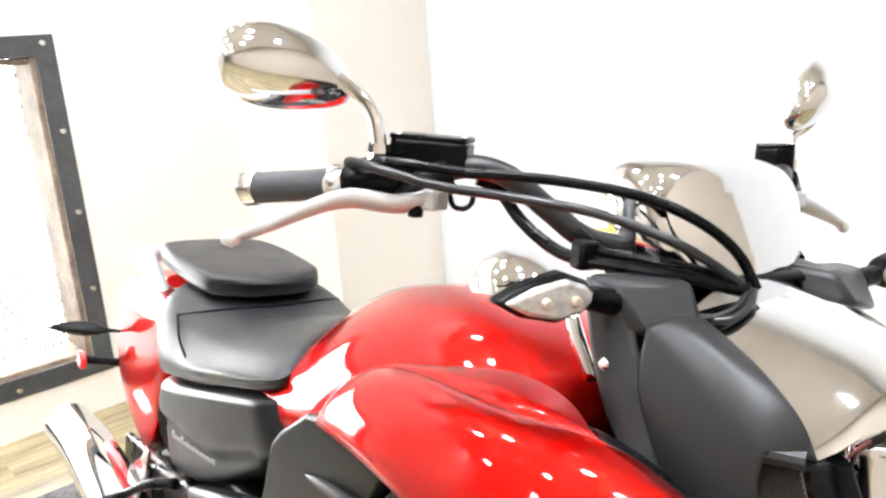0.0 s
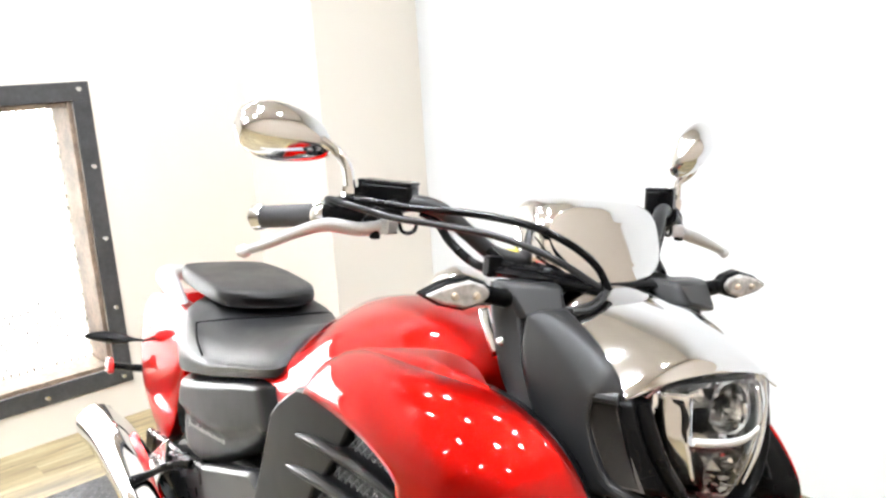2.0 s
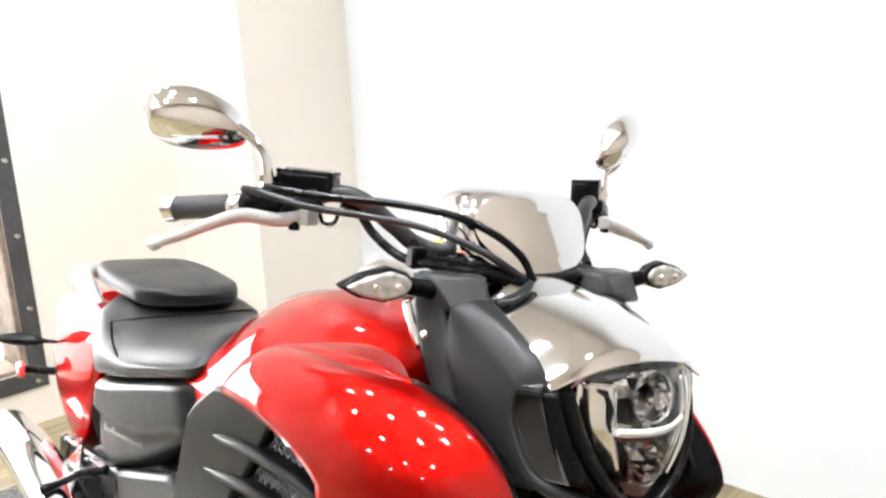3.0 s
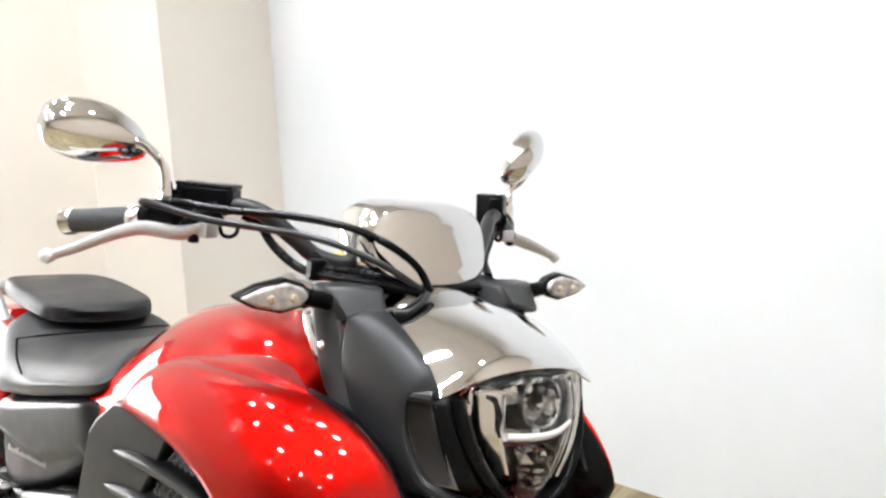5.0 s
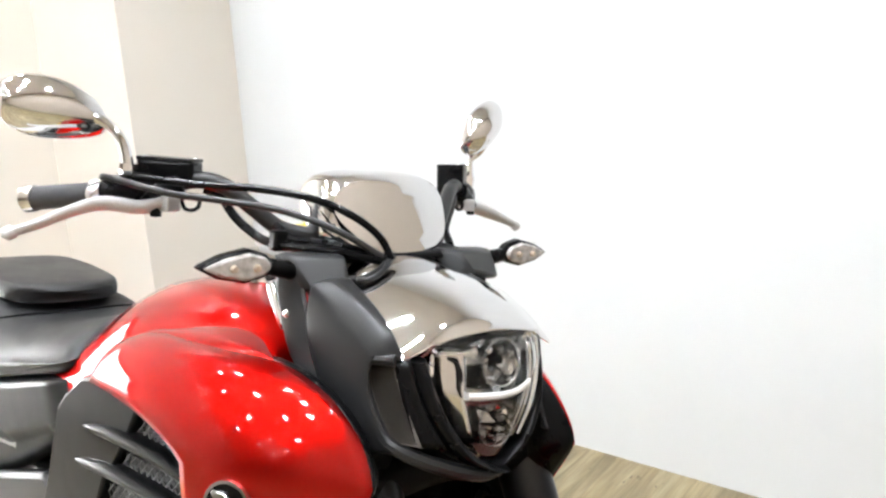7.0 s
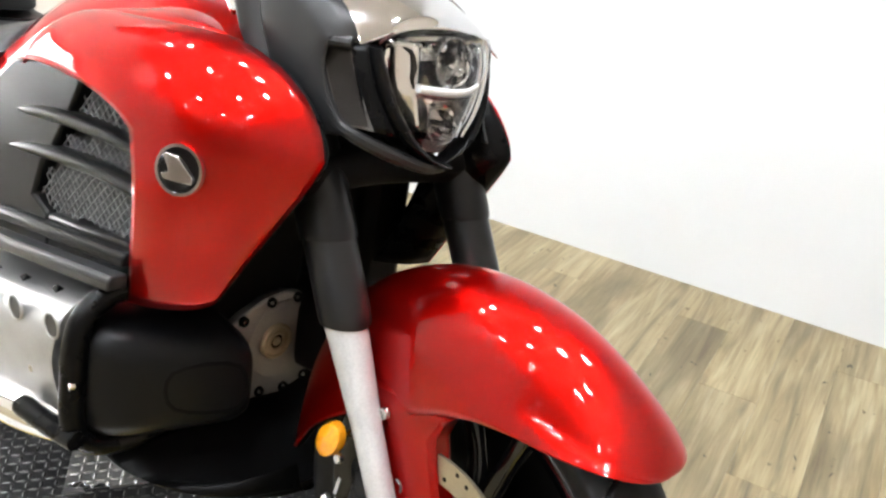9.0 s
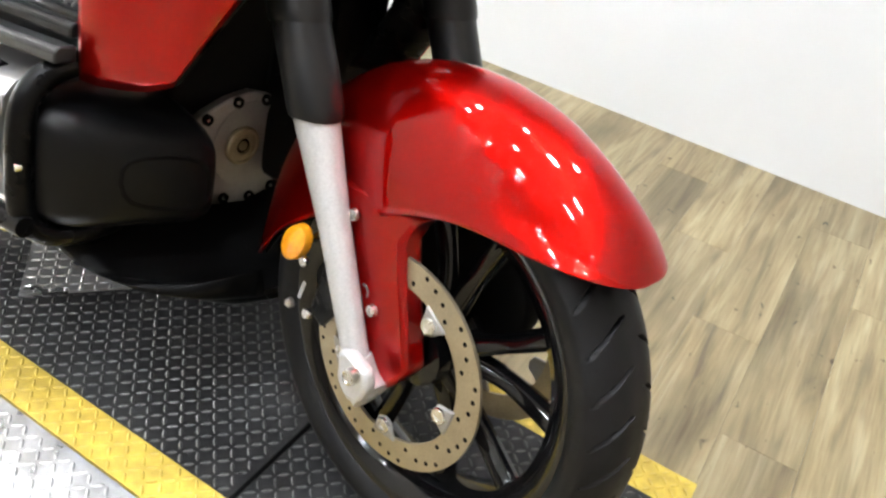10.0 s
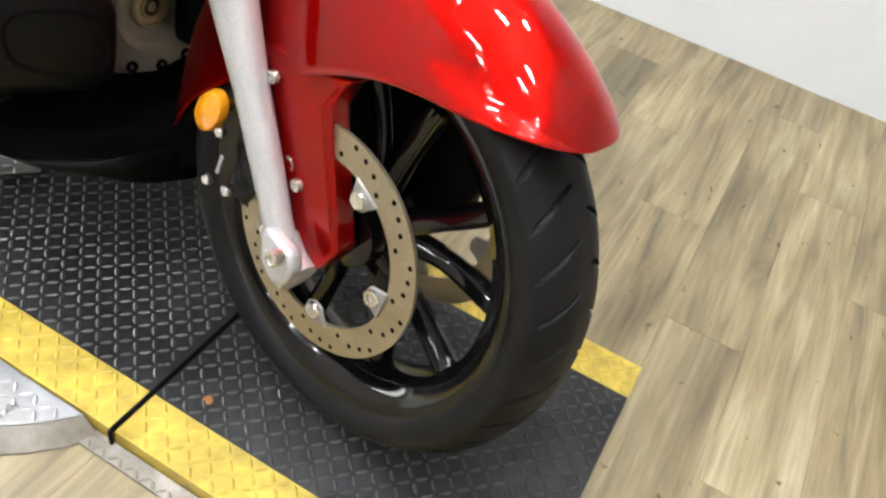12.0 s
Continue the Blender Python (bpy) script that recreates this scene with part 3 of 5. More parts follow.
def fork_leg(s):
    y = 0.118 * s if s < 0 else 0.16
    low, mid, top, clamp = (-0.012, y, 0.262), (-0.207, y, 0.592), (-0.277, y, 0.713), (-0.46, y, 1.03)
    leg = front("fork_leg", tube([low, (-0.05, y, 0.326), (-0.13, y, 0.462), mid], [0.022, 0.0185, 0.0215, 0.0305], 28, 6), SILVER, "silver painted fork slider")
    front("fork_cover", tube([(-0.203, y, 0.585), (-0.21, y, 0.6), (-0.27, y, 0.7), top], [0.033, 0.037, 0.037, 0.037], 28, 4), FORKBLACK, "satin black fork cover", leg)
    front("fork_collar", tube([(-0.264, y, 0.69), (-0.268, y, 0.698), (-0.3, y, 0.752), (-0.34, y, 0.82)], [0.039, 0.0405, 0.0405, 0.039], 28, 4), FORKBLACK, "black fork collar", leg)
    front("fork_tube", tube([(-0.33, y, 0.8), clamp], 0.025, 20, 1), MATT, "", leg)
    front("axle_holder", tube([(-0.04, y, 0.31), (-0.022, y - 0.004 * s, 0.279), (0.0, y - 0.004 * s, 0.268)], [0.0215, 0.027, 0.027], 24, 5), SILVER, "silver cast axle holder", leg)
    front("pinch_lug", prism([(-0.05, 0.322), (-0.036, 0.33), (0.006, 0.322), (0.014, 0.3), (0.006, 0.272), (-0.02, 0.262), (-0.042, 0.28)], y + 0.006 * s, y + 0.027 * s), SILVER, "silver clamp lug of the axle", leg, bevel=0.006)
    front("pinch_bolt", lathe([(0, 0.012 * s), (0.006, 0.012 * s), (0.008, 0.014 * s), (0.011, 0.013 * s), (0.012, 0.0)], (-0.01, y + 0.027 * s, 0.31), n=12), STEEL, "bright pinch bolt", leg)
    # reflector on a bracket behind the leg
    if s < 0:
        cx = Vector((-0.205, 0.113 * s, 0.392))
        lens = front("reflector", lathe([(0, 0.012), (0.018, 0.0105), (0.026, 0.006), (0.0285, 0.0), (0.0285, -0.006), (0, -0.006)], n=28), AMBER, "round amber side reflector", leg)
        lens.matrix_basis = Matrix.Translation(cx) @ pose(0, 0, 0, 0, 0, 180 if s < 0 else 0) @ pose(0, 0, 0, 0, -30, 0) @ Matrix.Diagonal((0.78, 1, 1.3, 1))
        front("reflector_bracket", tube([(-0.195, y * 0.8, 0.4), (-0.16, y * 0.9, 0.43)], 0.007, 8, 1), PLASTIC, "", leg)
    cal = front("brake_caliper", loft([[(x + dx, 0.07 * s + q * s, z + dz) for dx, dz, q in ((-0.028, 0, 0), (0.0, 0.045, 0), (0.022, 0, 0), (0.0, -0.045, 0))] for x, z, q in ((-0.168, 0.335, 0.0), (-0.168, 0.335, 0.02), (-0.166, 0.335, 0.04), (-0.165, 0.335, 0.047))], steps=4), GREY, "dark grey brake caliper", leg, smooth=50)
    for dx, dz in ((-0.022, -0.035), (-0.008, 0.045), (0.018, -0.028)):
        front("caliper_bolt", lathe([(0, 0.008 * s), (0.006, 0.008 * s), (0.0075, 0.006 * s), (0.0075, 0)], (-0.166 + dx, 0.116 * s, 0.335 + dz), n=10), STEEL, "bright bolt", cal)
    front("caliper_mark", block((-0.168, 0.119 * s, 0.335), (0.005, 0.002, 0.03), pose(0, 0, 0, 0, 12, 0).to_3x3()), SILVER, "pale raised bar on the caliper", cal)
    front("caliper_hanger", prism([(-0.15, 0.38), (-0.11, 0.4), (-0.09, 0.36), (-0.13, 0.29), (-0.16, 0.3)], 0.095 * s, 0.105 * s), PLASTIC, "black caliper hanger", leg, bevel=0.003)
    return leg


for s in (-1, 1):
    fork_leg(s)

# front mudguard
TH = [46.4, 47, 48.5, 51, 55, 61, 70.5, 82, 96, 110, 126, 142, 158, 172, 184]
LOWR = [0.3595, 0.357, 0.35, 0.337, 0.316, 0.29, 0.264, 0.24, 0.216, 0.2, 0.2, 0.215, 0.245, 0.285, 0.32]
TOPR = [0.36, 0.3615, 0.364, 0.3675, 0.372, 0.375, 0.378, 0.381, 0.384, 0.387, 0.388, 0.386, 0.381, 0.374, 0.367]
WIDE = [0.01, 0.032, 0.052, 0.067, 0.077, 0.082, 0.086, 0.088, 0.088, 0.086, 0.082, 0.08, 0.078, 0.076, 0.074]
rows = []
for th, lo, hi, w in zip(TH, LOWR, TOPR, WIDE):
    a = radians(th)
    k = min(1.0, (hi - lo) / 0.11)
    half = [(1.0, lo), (0.935, lo + 0.5 * (hi - 0.075 * k - lo)), (0.835, hi - 0.075 * k), (0.7, hi - 0.043 * k), (0.51, hi - 0.02 * k), (0.26, hi - 0.005 * k)]
    ring = [(-f, r) for f, r in half] + [(0, hi)] + half[::-1]
    rows.append([AX + Vector((r * math.cos(a), 1.1 * w * f, r * math.sin(a))) for f, r in ring])
fender = front("front_mudguard", sheet(rows, 4, 5), RED, "candy red front mudguard", smooth=60, shell=0.005)
for s in (-1, 1):
    off = 0.0 if s < 0 else 0.042
    plate = prism([(-0.163, 0.515), (-0.165, 0.49), (-0.145, 0.462), (-0.066, 0.355), (-0.022, 0.266), (0.012, 0.282), (0.036, 0.325), (0.006, 0.402), (-0.014, 0.452), (-0.025, 0.492), (-0.024, 0.513), (-0.01, 0.53), (-0.07, 0.526)], 0.06 * s + off, 0.1 * s + off)
    for v in plate.verts:
        if s > 0:
            v.co.z = max(v.co.z, 0.43)
        if v.co.z > 0.5:
            v.co.y -= 0.009 * s
    strut = front("mudguard_strut", plate, RED, "red mudguard side strut", fender, bevel=0.008)
    for x, z in ((-0.117, 0.483), (-0.047, 0.375))[:2 if s < 0 else 1]:
        front("strut_bolt", lathe([(0, 0.004 * s), (0.004, 0.004 * s), (0.005, 0.007 * s), (0.008, 0.006 * s), (0.0095, 0.0)], (x, 0.099 * s, z), n=14), STEEL, "bright round bolt", strut)
front("mudguard_liner", sheet([[AX + ((p - AX) * 0.982) + Vector((0, -0.07 * p.y, 0)) for p in row] for row in rows[3:]], 4, 5), MATT, "dark inside of the mudguard", fender, smooth=60)
front("inner_brace", loft([[(x + dx * k, y, z + dz * k) for dx, dz in ((-0.15, -0.02), (-0.125, 0.05), (-0.02, 0.085), (0.07, 0.08), (0.12, 0.04), (0.135, -0.02), (0.105, -0.07), (0.03, -0.08), (-0.04, -0.068), (-0.12, -0.06))] for x, y, z, k in ((-0.06, 0.07, 0.385, 0.8), (-0.06, 0.082, 0.385, 1.0), (-0.06, 0.115, 0.385, 1.0), (-0.06, 0.125, 0.385, 0.85))], steps=3), MATT, "black caliper body behind the wheel", fender, smooth=50)
# ---- headlight, cowl, handlebar ----
SIGLENS = material("ribbed_clear_lens", (0.36, 0.34, 0.32), 0.22, 0.1, coat=1.0, bump=(260, 0.4), stain=(60, 0.4))
DEEPRED = material("deep_red_lens", (0.055, 0.003, 0.003), 0.2, coat=0.5)
MESHBACK = material("mesh_backing", (0.11, 0.098, 0.088), 0.6, 0.3, bump=(900, 0.8), grain=(900, 0.4))


def side(points, s):
    """Points of the right-hand side (y below 0), or the same on the left."""
    return [(x, y if s < 0 else -y, z) for x, y, z in points]


def cheek(points, s):
    """As side(), tucked in on the far side."""
    return side(points, s) if s < 0 else [(x - 0.012, -y + 0.006, z - 0.024) for x, y, z in points]


clamp_low = front("lower_fork_clamp", loft([[(x + dx, y, z + dz) for dx, dz in ((-0.05, 0), (-0.03, 0.03), (0.03, 0.03), (0.045, 0), (0.03, -0.03), (-0.03, -0.03))] for y, x, z in ((-0.16, -0.31, 0.77), (-0.1, -0.32, 0.775), (0, -0.335, 0.775), (0.1, -0.32, 0.775), (0.16, -0.31, 0.77))], steps=4), MATT, "black lower fork clamp")
front("upper_fork_clamp", loft([[(x + dx, y, z + dz) for dx, dz in ((-0.05, 0), (-0.035, 0.014), (0.03, 0.014), (0.04, 0), (0.03, -0.014), (-0.035, -0.014))] for y, x, z in ((-0.15, -0.465, 1.03), (-0.09, -0.475, 1.035), (0, -0.49, 1.037), (0.09, -0.475, 1.035), (0.15, -0.465, 1.03))], steps=4), SILVER, "silver upper fork clamp")
front("steering_head", tube([(-0.5, 0, 1.03), (-0.36, 0, 0.78)], 0.042, 20, 1), MATT, "black steering head")

# chrome headlight cowl
rows = [[(-0.445, -0.108, 1.034), (-0.447, -0.06, 1.051), (-0.448, 0, 1.058)],
        [(-0.37, -0.126, 1.012), (-0.366, -0.068, 1.038), (-0.362, 0, 1.05)],
        [(-0.305, -0.13, 0.99), (-0.295, -0.072, 1.02), (-0.288, 0, 1.036)],
        [(-0.262, -0.124, 0.964), (-0.25, -0.07, 0.998), (-0.244, 0, 1.013)],
        [(-0.25, -0.119, 0.953), (-0.233, -0.094, 0.978), (-0.222, 0, 0.988)]]
cowl = front("chrome_cowl", sheet(fair([r + [(x, -1.12 * y, z - 0.003) for x, y, z in r[1::-1]] for r in rows], 3, 2, 0.15), 8, 8), CHROME, "polished chrome headlight cowl", smooth=80, shell=0.003)

# headlight
lens_rows = [[(-0.236, -0.09, 0.978), (-0.224, -0.05, 0.984), (-0.218, 0, 0.986)], [(-0.228, -0.09, 0.945), (-0.203, -0.048, 0.945), (-0.192, 0, 0.945)],
             [(-0.222, -0.076, 0.9), (-0.199, -0.04, 0.9), (-0.188, 0, 0.9)], [(-0.214, -0.05, 0.855), (-0.2, -0.025, 0.85), (-0.192, 0, 0.848)], [(-0.212, -0.02, 0.823), (-0.206, -0.01, 0.82), (-0.203, 0, 0.818)]]
lens_rows = [r + [(x, -1.16 * y, z) for x, y, z in r[1::-1]] for r in lens_rows]
head = front("headlight", loft([[(x, w * k, z) for k in (-1, -0.5, 0.5, 1)] + [(-0.3, w * k * 0.8, z) for k in (0.8, -0.8)] for x, w, z in ((-0.262, 0.085, 0.99), (-0.26, 0.09, 0.95), (-0.255, 0.076, 0.9), (-0.25, 0.05, 0.85), (-0.245, 0.025, 0.815))], steps=4), MATT, "twin-chamber headlight", smooth=60)
lens = front("lens", sheet(lens_rows, 6, 6), GLASS, "clear headlight lens", head, smooth=80)
lens.visible_shadow = False
rng = random.Random(4)
# bright, dark and black materials that stand in for broken reflections
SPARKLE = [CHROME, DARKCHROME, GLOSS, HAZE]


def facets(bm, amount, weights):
    """Breaks a surface into small tilted mirrors, bright and dark reflections painted by material."""
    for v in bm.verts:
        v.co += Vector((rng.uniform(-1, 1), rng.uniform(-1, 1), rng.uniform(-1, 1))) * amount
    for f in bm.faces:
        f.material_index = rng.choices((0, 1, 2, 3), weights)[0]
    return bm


front("housing", facets(sheet([[(x - 0.034, y * 0.96, z) for x, y, z in row] for row in lens_rows], 3, 3), 0.0035, (5, 3, 2, 6)), SPARKLE, "inner housing with broken bright and dark reflections put into its colours", head, smooth=0)
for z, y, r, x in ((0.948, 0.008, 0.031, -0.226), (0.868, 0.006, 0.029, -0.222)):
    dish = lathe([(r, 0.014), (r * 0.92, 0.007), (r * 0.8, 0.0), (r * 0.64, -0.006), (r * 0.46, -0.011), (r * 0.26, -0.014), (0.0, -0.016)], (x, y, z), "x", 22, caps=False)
    bowl = front("reflector_bowl", facets(dish, 0.0018, (2, 4, 4, 2)), SPARKLE, "faceted reflector bowl with bright and dark reflections put into its colours", head, smooth=0)
    front("bulb_shield", lathe([(0, 0.012), (0.005, 0.01), (0.0075, 0.003), (0.0075, -0.014)], (x, y, z), "x", 16), GLOSS, "dark bulb shield", bowl)
    front("bowl_rim", lathe([(r * 0.99, 0.0145), (r * 1.05, 0.0165), (r * 1.05, 0.013), (r * 0.99, 0.012)], (x, y, z), "x", 32, ring=True), HAZE, "thin bright ring", bowl)
    for k in range(10):
        a = k * 0.63 + z * 9
        q = rng.uniform(0.011, 0.024)
        # small bright and black chips, added as glints and dark reflections
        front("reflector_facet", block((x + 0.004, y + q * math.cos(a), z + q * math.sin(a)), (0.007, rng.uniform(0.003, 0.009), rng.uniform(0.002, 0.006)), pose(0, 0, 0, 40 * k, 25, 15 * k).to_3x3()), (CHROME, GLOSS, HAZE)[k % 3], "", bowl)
for k in range(3):      # curved bright ribs down the far side
    y = 0.062 + 0.013 * k
    front("side_rib", tube([(-0.222 - 0.002 * k, y, 0.97), (-0.212 - 0.002 * k, y - 0.004, 0.93), (-0.208, y - 0.018, 0.885), (-0.206, y - 0.04, 0.845)], [0.003, 0.0035, 0.003, 0.002], 6, 6), (HAZE, CHROME, HAZE)[k], "bright curved rib", head)
# black tube added to draw a dark reflection on the bright side plate
front("dark_hook", tube([(-0.219, -0.078, 0.962), (-0.213, -0.068, 0.956), (-0.2095, -0.063, 0.94), (-0.2085, -0.064, 0.925), (-0.208, -0.059, 0.912)], [0.0015, 0.003, 0.005, 0.0035, 0.0015], 8, 5), GLOSS, "dark hook standing for a reflection in the side plate", head)
front("beige_facet", prism([(-0.03, 0.892), (-0.012, 0.886), (0.004, 0.87), (-0.018, 0.873)], -0.214, -0.211, "x"), HAZE, "", head, smooth=0)
front("red_corner", tube([(-0.236, -0.104, 0.962), (-0.228, -0.09, 0.977)], [0.0015, 0.0025], 8, 1), DEEPRED, "red corner under the cowl", head)
front("upper_reflector", sheet([[(-0.232, -0.082, 0.976), (-0.222, 0.0, 0.981), (-0.232, 0.1, 0.976)], [(-0.228, -0.06, 0.969), (-0.221, 0.0, 0.971), (-0.23, 0.085, 0.966)]], 4, 3), CHROME, "bright strip above the chambers", head, smooth=60)
front("chin_reflector", sheet([[(-0.214, -0.03, 0.845), (-0.21, 0, 0.842), (-0.214, 0.03, 0.845)], [(-0.211, -0.014, 0.826), (-0.208, 0, 0.824), (-0.211, 0.014, 0.826)]], 4, 4), DEEPRED, "dark red tint at the foot of the lens", head)
front("light_bar", tube([(-0.206, -0.05, 0.912), (-0.2, -0.03, 0.911), (-0.196, 0, 0.91), (-0.199, 0.03, 0.911), (-0.206, 0.058, 0.917)], 0.0062, 12, 6, squash=0.8), material("position_light_bar", (0.82, 0.82, 0.8), 0.25, coat=1.0), "white position light bar", head)
front("light_bar_shade", tube([(-0.206, -0.05, 0.903), (-0.2, -0.025, 0.902), (-0.199, 0.0, 0.902)], 0.003, 8, 5), DEEPRED, "thin red edge under the light bar", head)
for s in (-1, 1):
    front("inner_side_mirror", sheet([[(x, y if s < 0 else -1.16 * y, z) for x, y, z in r] for r in ([(-0.24, -0.084, 0.968), (-0.214, -0.052, 0.968)], [(-0.234, -0.077, 0.91), (-0.208, -0.05, 0.91)], [(-0.222, -0.053, 0.855), (-0.205, -0.036, 0.855)])], 4, 6), CHROME, "bright inner side plate", head, smooth=60, shell=0.002)
    front("brow", tube(side([(-0.236, -0.085, 0.972), (-0.226, -0.04, 0.979), (-0.223, 0.0, 0.98)], s), 0.004, 8, 5), GLOSS, "", head)
    # black frame strip down each side of the lens to the chin
    front("lens_frame", loft([[(x, y, z), (x + 0.012, y + 0.01, z), (x, y + 0.024, z), (x - 0.03, y + 0.02, z), (x - 0.04, y - 0.004, z)] if s < 0 else [(x - 0.012, 0.006 - y, z), (x - 0.004, -y, z), (x - 0.01, -y - 0.008, z), (x - 0.03, -y - 0.008, z), (x - 0.04, -y + 0.004, z)]
          for x, y, z in ((-0.242, -0.118, 0.957), (-0.226, -0.112, 0.92), (-0.21, -0.098, 0.88), (-0.196, -0.068, 0.84), (-0.192, -0.032, 0.817), (-0.19, -0.004, 0.808))], steps=5), PLASTIC, "satin black headlight frame", head, smooth=60)
    # side cowls
    ridge = [(-0.4, -0.168, 1.026), (-0.336, -0.165, 0.998), (-0.285, -0.159, 0.967), (-0.272, -0.155, 0.957)]
    brow_edge = [(-0.376, -0.125, 1.036), (-0.311, -0.13, 1.014), (-0.264, -0.13, 0.986), (-0.245, -0.127, 0.958)]
    back = [ridge[0], (-0.396, -0.175, 0.978), (-0.374, -0.176, 0.937), (-0.345, -0.173, 0.893), (-0.305, -0.165, 0.845)]
    fore = [ridge[-1], (-0.272, -0.156, 0.92), (-0.252, -0.15, 0.874), (-0.226, -0.139, 0.846)]
    under = [back[-1], (-0.268, -0.155, 0.84), fore[-1]]
    roof = coons(cheek(brow_edge, s), cheek(ridge, s), cheek([brow_edge[0], (-0.388, -0.148, 1.034), ridge[0]], s), cheek([brow_edge[-1], (-0.258, -0.142, 0.96), ridge[-1]], s), 30, 14, (0.002, 0.001 * s, 0.004))
    flank = coons(cheek(ridge, s), cheek(under, s), cheek(back, s), cheek(fore, s), 30, 22, (0.0, 0.004 * s, 0.0))
    shell = grid_mesh(roof, flank)
    for turn in range(3):      # softens the ridge
        bmesh.ops.smooth_vert(shell, verts=[v for v in shell.verts if not v.is_boundary], factor=0.5, use_axis_x=True, use_axis_y=True, use_axis_z=True)
    up = front("side_cowl", shell, GREY, "dark grey plastic headlight side cowl", smooth=80, shell=0.005)
    front("upright_panel", sheet([cheek(r, s) for r in ([(-0.468, -0.186, 1.058), (-0.44, -0.182, 1.052), (-0.418, -0.17, 1.04)], [(-0.456, -0.188, 1.014), (-0.436, -0.184, 1.012), (-0.41, -0.171, 1.012)], [(-0.432, -0.188, 0.96), (-0.412, -0.184, 0.965), (-0.386, -0.171, 0.968)],
                                  [(-0.405, -0.188, 0.925), (-0.388, -0.184, 0.922), (-0.36, -0.171, 0.922)], [(-0.36, -0.187, 0.896), (-0.352, -0.182, 0.89), (-0.335, -0.17, 0.885)], [(-0.31, -0.182, 0.86), (-0.31, -0.176, 0.856), (-0.3, -0.164, 0.84)])], 4, 6), GREY, "dark grey upright panel", up, smooth=70, shell=0.004)
    if s < 0:
        crown = [(-0.47, -0.187, 1.062), (-0.438, -0.186, 1.062), (-0.402, -0.113, 1.064), (-0.452, -0.104, 1.064)]
        foot = [(-0.458, -0.185, 1.0), (-0.404, -0.171, 1.016), (-0.374, -0.122, 1.03), (-0.45, -0.104, 1.02)]
    else:
        crown = [(-0.47, 0.19, 1.058), (-0.436, 0.194, 1.058), (-0.4, 0.09, 1.064), (-0.452, 0.07, 1.064)]
        foot = [(-0.458, 0.186, 1.0), (-0.404, 0.186, 1.016), (-0.374, 0.1, 1.034), (-0.45, 0.07, 1.02)]
    neck_mesh = bmesh.new()
    skin(neck_mesh, [[neck_mesh.verts.new(p) for p in ring] for ring in (crown, foot)])
    front("neck", neck_mesh, GREY, "square neck of the cowl", up, smooth=40, bevel=0.007)
    front("cowl_bolt", lathe([(0, 0.0045 * s), (0.004, 0.004 * s), (0.0065, 0.001 * s), (0.0065, -0.004 * s)], (-0.43, 0.187 * s, 0.983), n=12), STEEL, "bright bolt", up)
    # inset with fine honeycomb mesh, dark rim, and the black strip in front
    if s < 0:
        inset = front("mesh_inset", sheet([side([(-0.286, -0.15, 0.948), (-0.252, -0.134, 0.952)], s), side([(-0.272, -0.148, 0.905), (-0.232, -0.128, 0.905)], s), side([(-0.245, -0.14, 0.862), (-0.208, -0.12, 0.862)], s), side([(-0.232, -0.134, 0.856), (-0.204, -0.118, 0.857)], s)], 5, 6), MESHBACK, "fine brown-black mesh", up, smooth=60)
        mesh = bmesh.new()
        for i in range(40):
            for j in range(18):
                u, v = (i + 0.5) / 40, (j + (0.75 if i % 2 else 0.25)) / 18.2
                p = Vector((-0.286 + 0.034 * v + 0.045 * u ** 1.3, -0.152 + 0.016 * v + 0.011 * u, 0.948 + 0.004 * v - 0.09 * u))
                lathe([(0.00115, 0.0008 * s), (0.0009, 0.0008 * s)], p, "y", 6, bm=mesh)
        tagged(front("honeycomb", mesh, MATT, "", inset, smooth=0), kind="stuff")
        front("inset_strip", sheet([side([(-0.256, -0.134, 0.957), (-0.24, -0.118, 0.958)], s), side([(-0.236, -0.129, 0.905), (-0.222, -0.112, 0.91)], s), side([(-0.214, -0.121, 0.856), (-0.198, -0.085, 0.85)], s)], 4, 5), PLASTIC, "", up, smooth=60, shell=0.006)
        front("inset_rim", tube(side([(-0.25, -0.134, 0.958), (-0.28, -0.152, 0.955), (-0.29, -0.153, 0.94), (-0.28, -0.152, 0.905), (-0.253, -0.145, 0.862), (-0.232, -0.134, 0.848), (-0.212, -0.106, 0.834), (-0.199, -0.066, 0.819), (-0.192, -0.028, 0.808), (-0.191, 0.004, 0.806)], s), [0.008, 0.009, 0.009, 0.009, 0.009, 0.009, 0.01, 0.01, 0.009, 0.006], 10, 6), GREY, "rounded rim of the inset", up)
    # turn signal
    outline = [(0.212, 0.006), (0.222, 0.016), (0.248, 0.024), (0.285, 0.016), (0.318, 0.001), (0.29, -0.014), (0.252, -0.022), (0.224, -0.015), (0.212, -0.004)]
    sig = front("turn_signal", prism([(y * s, 1.05 + z) for y, z in outline], -0.445, -0.424, "x"), PLASTIC, "black turn signal with clear lens", bevel=0.006)
    gl = front("signal_lens", prism([((0.258 + (y - 0.258) * 0.88) * s, 1.05 + z * 0.8) for y, z in outline], -0.43, -0.4185, "x"), SIGLENS, "clear ribbed lens", sig, bevel=0.004)
    for q in (0.24, 0.272):
        front("signal_bulb", lathe([(0, 0.006), (0.004, 0.005), (0.0055, 0.0)], (-0.417, q * s, 1.05), "x", 12), SMOKE, "pale amber bulb behind the lens", sig)
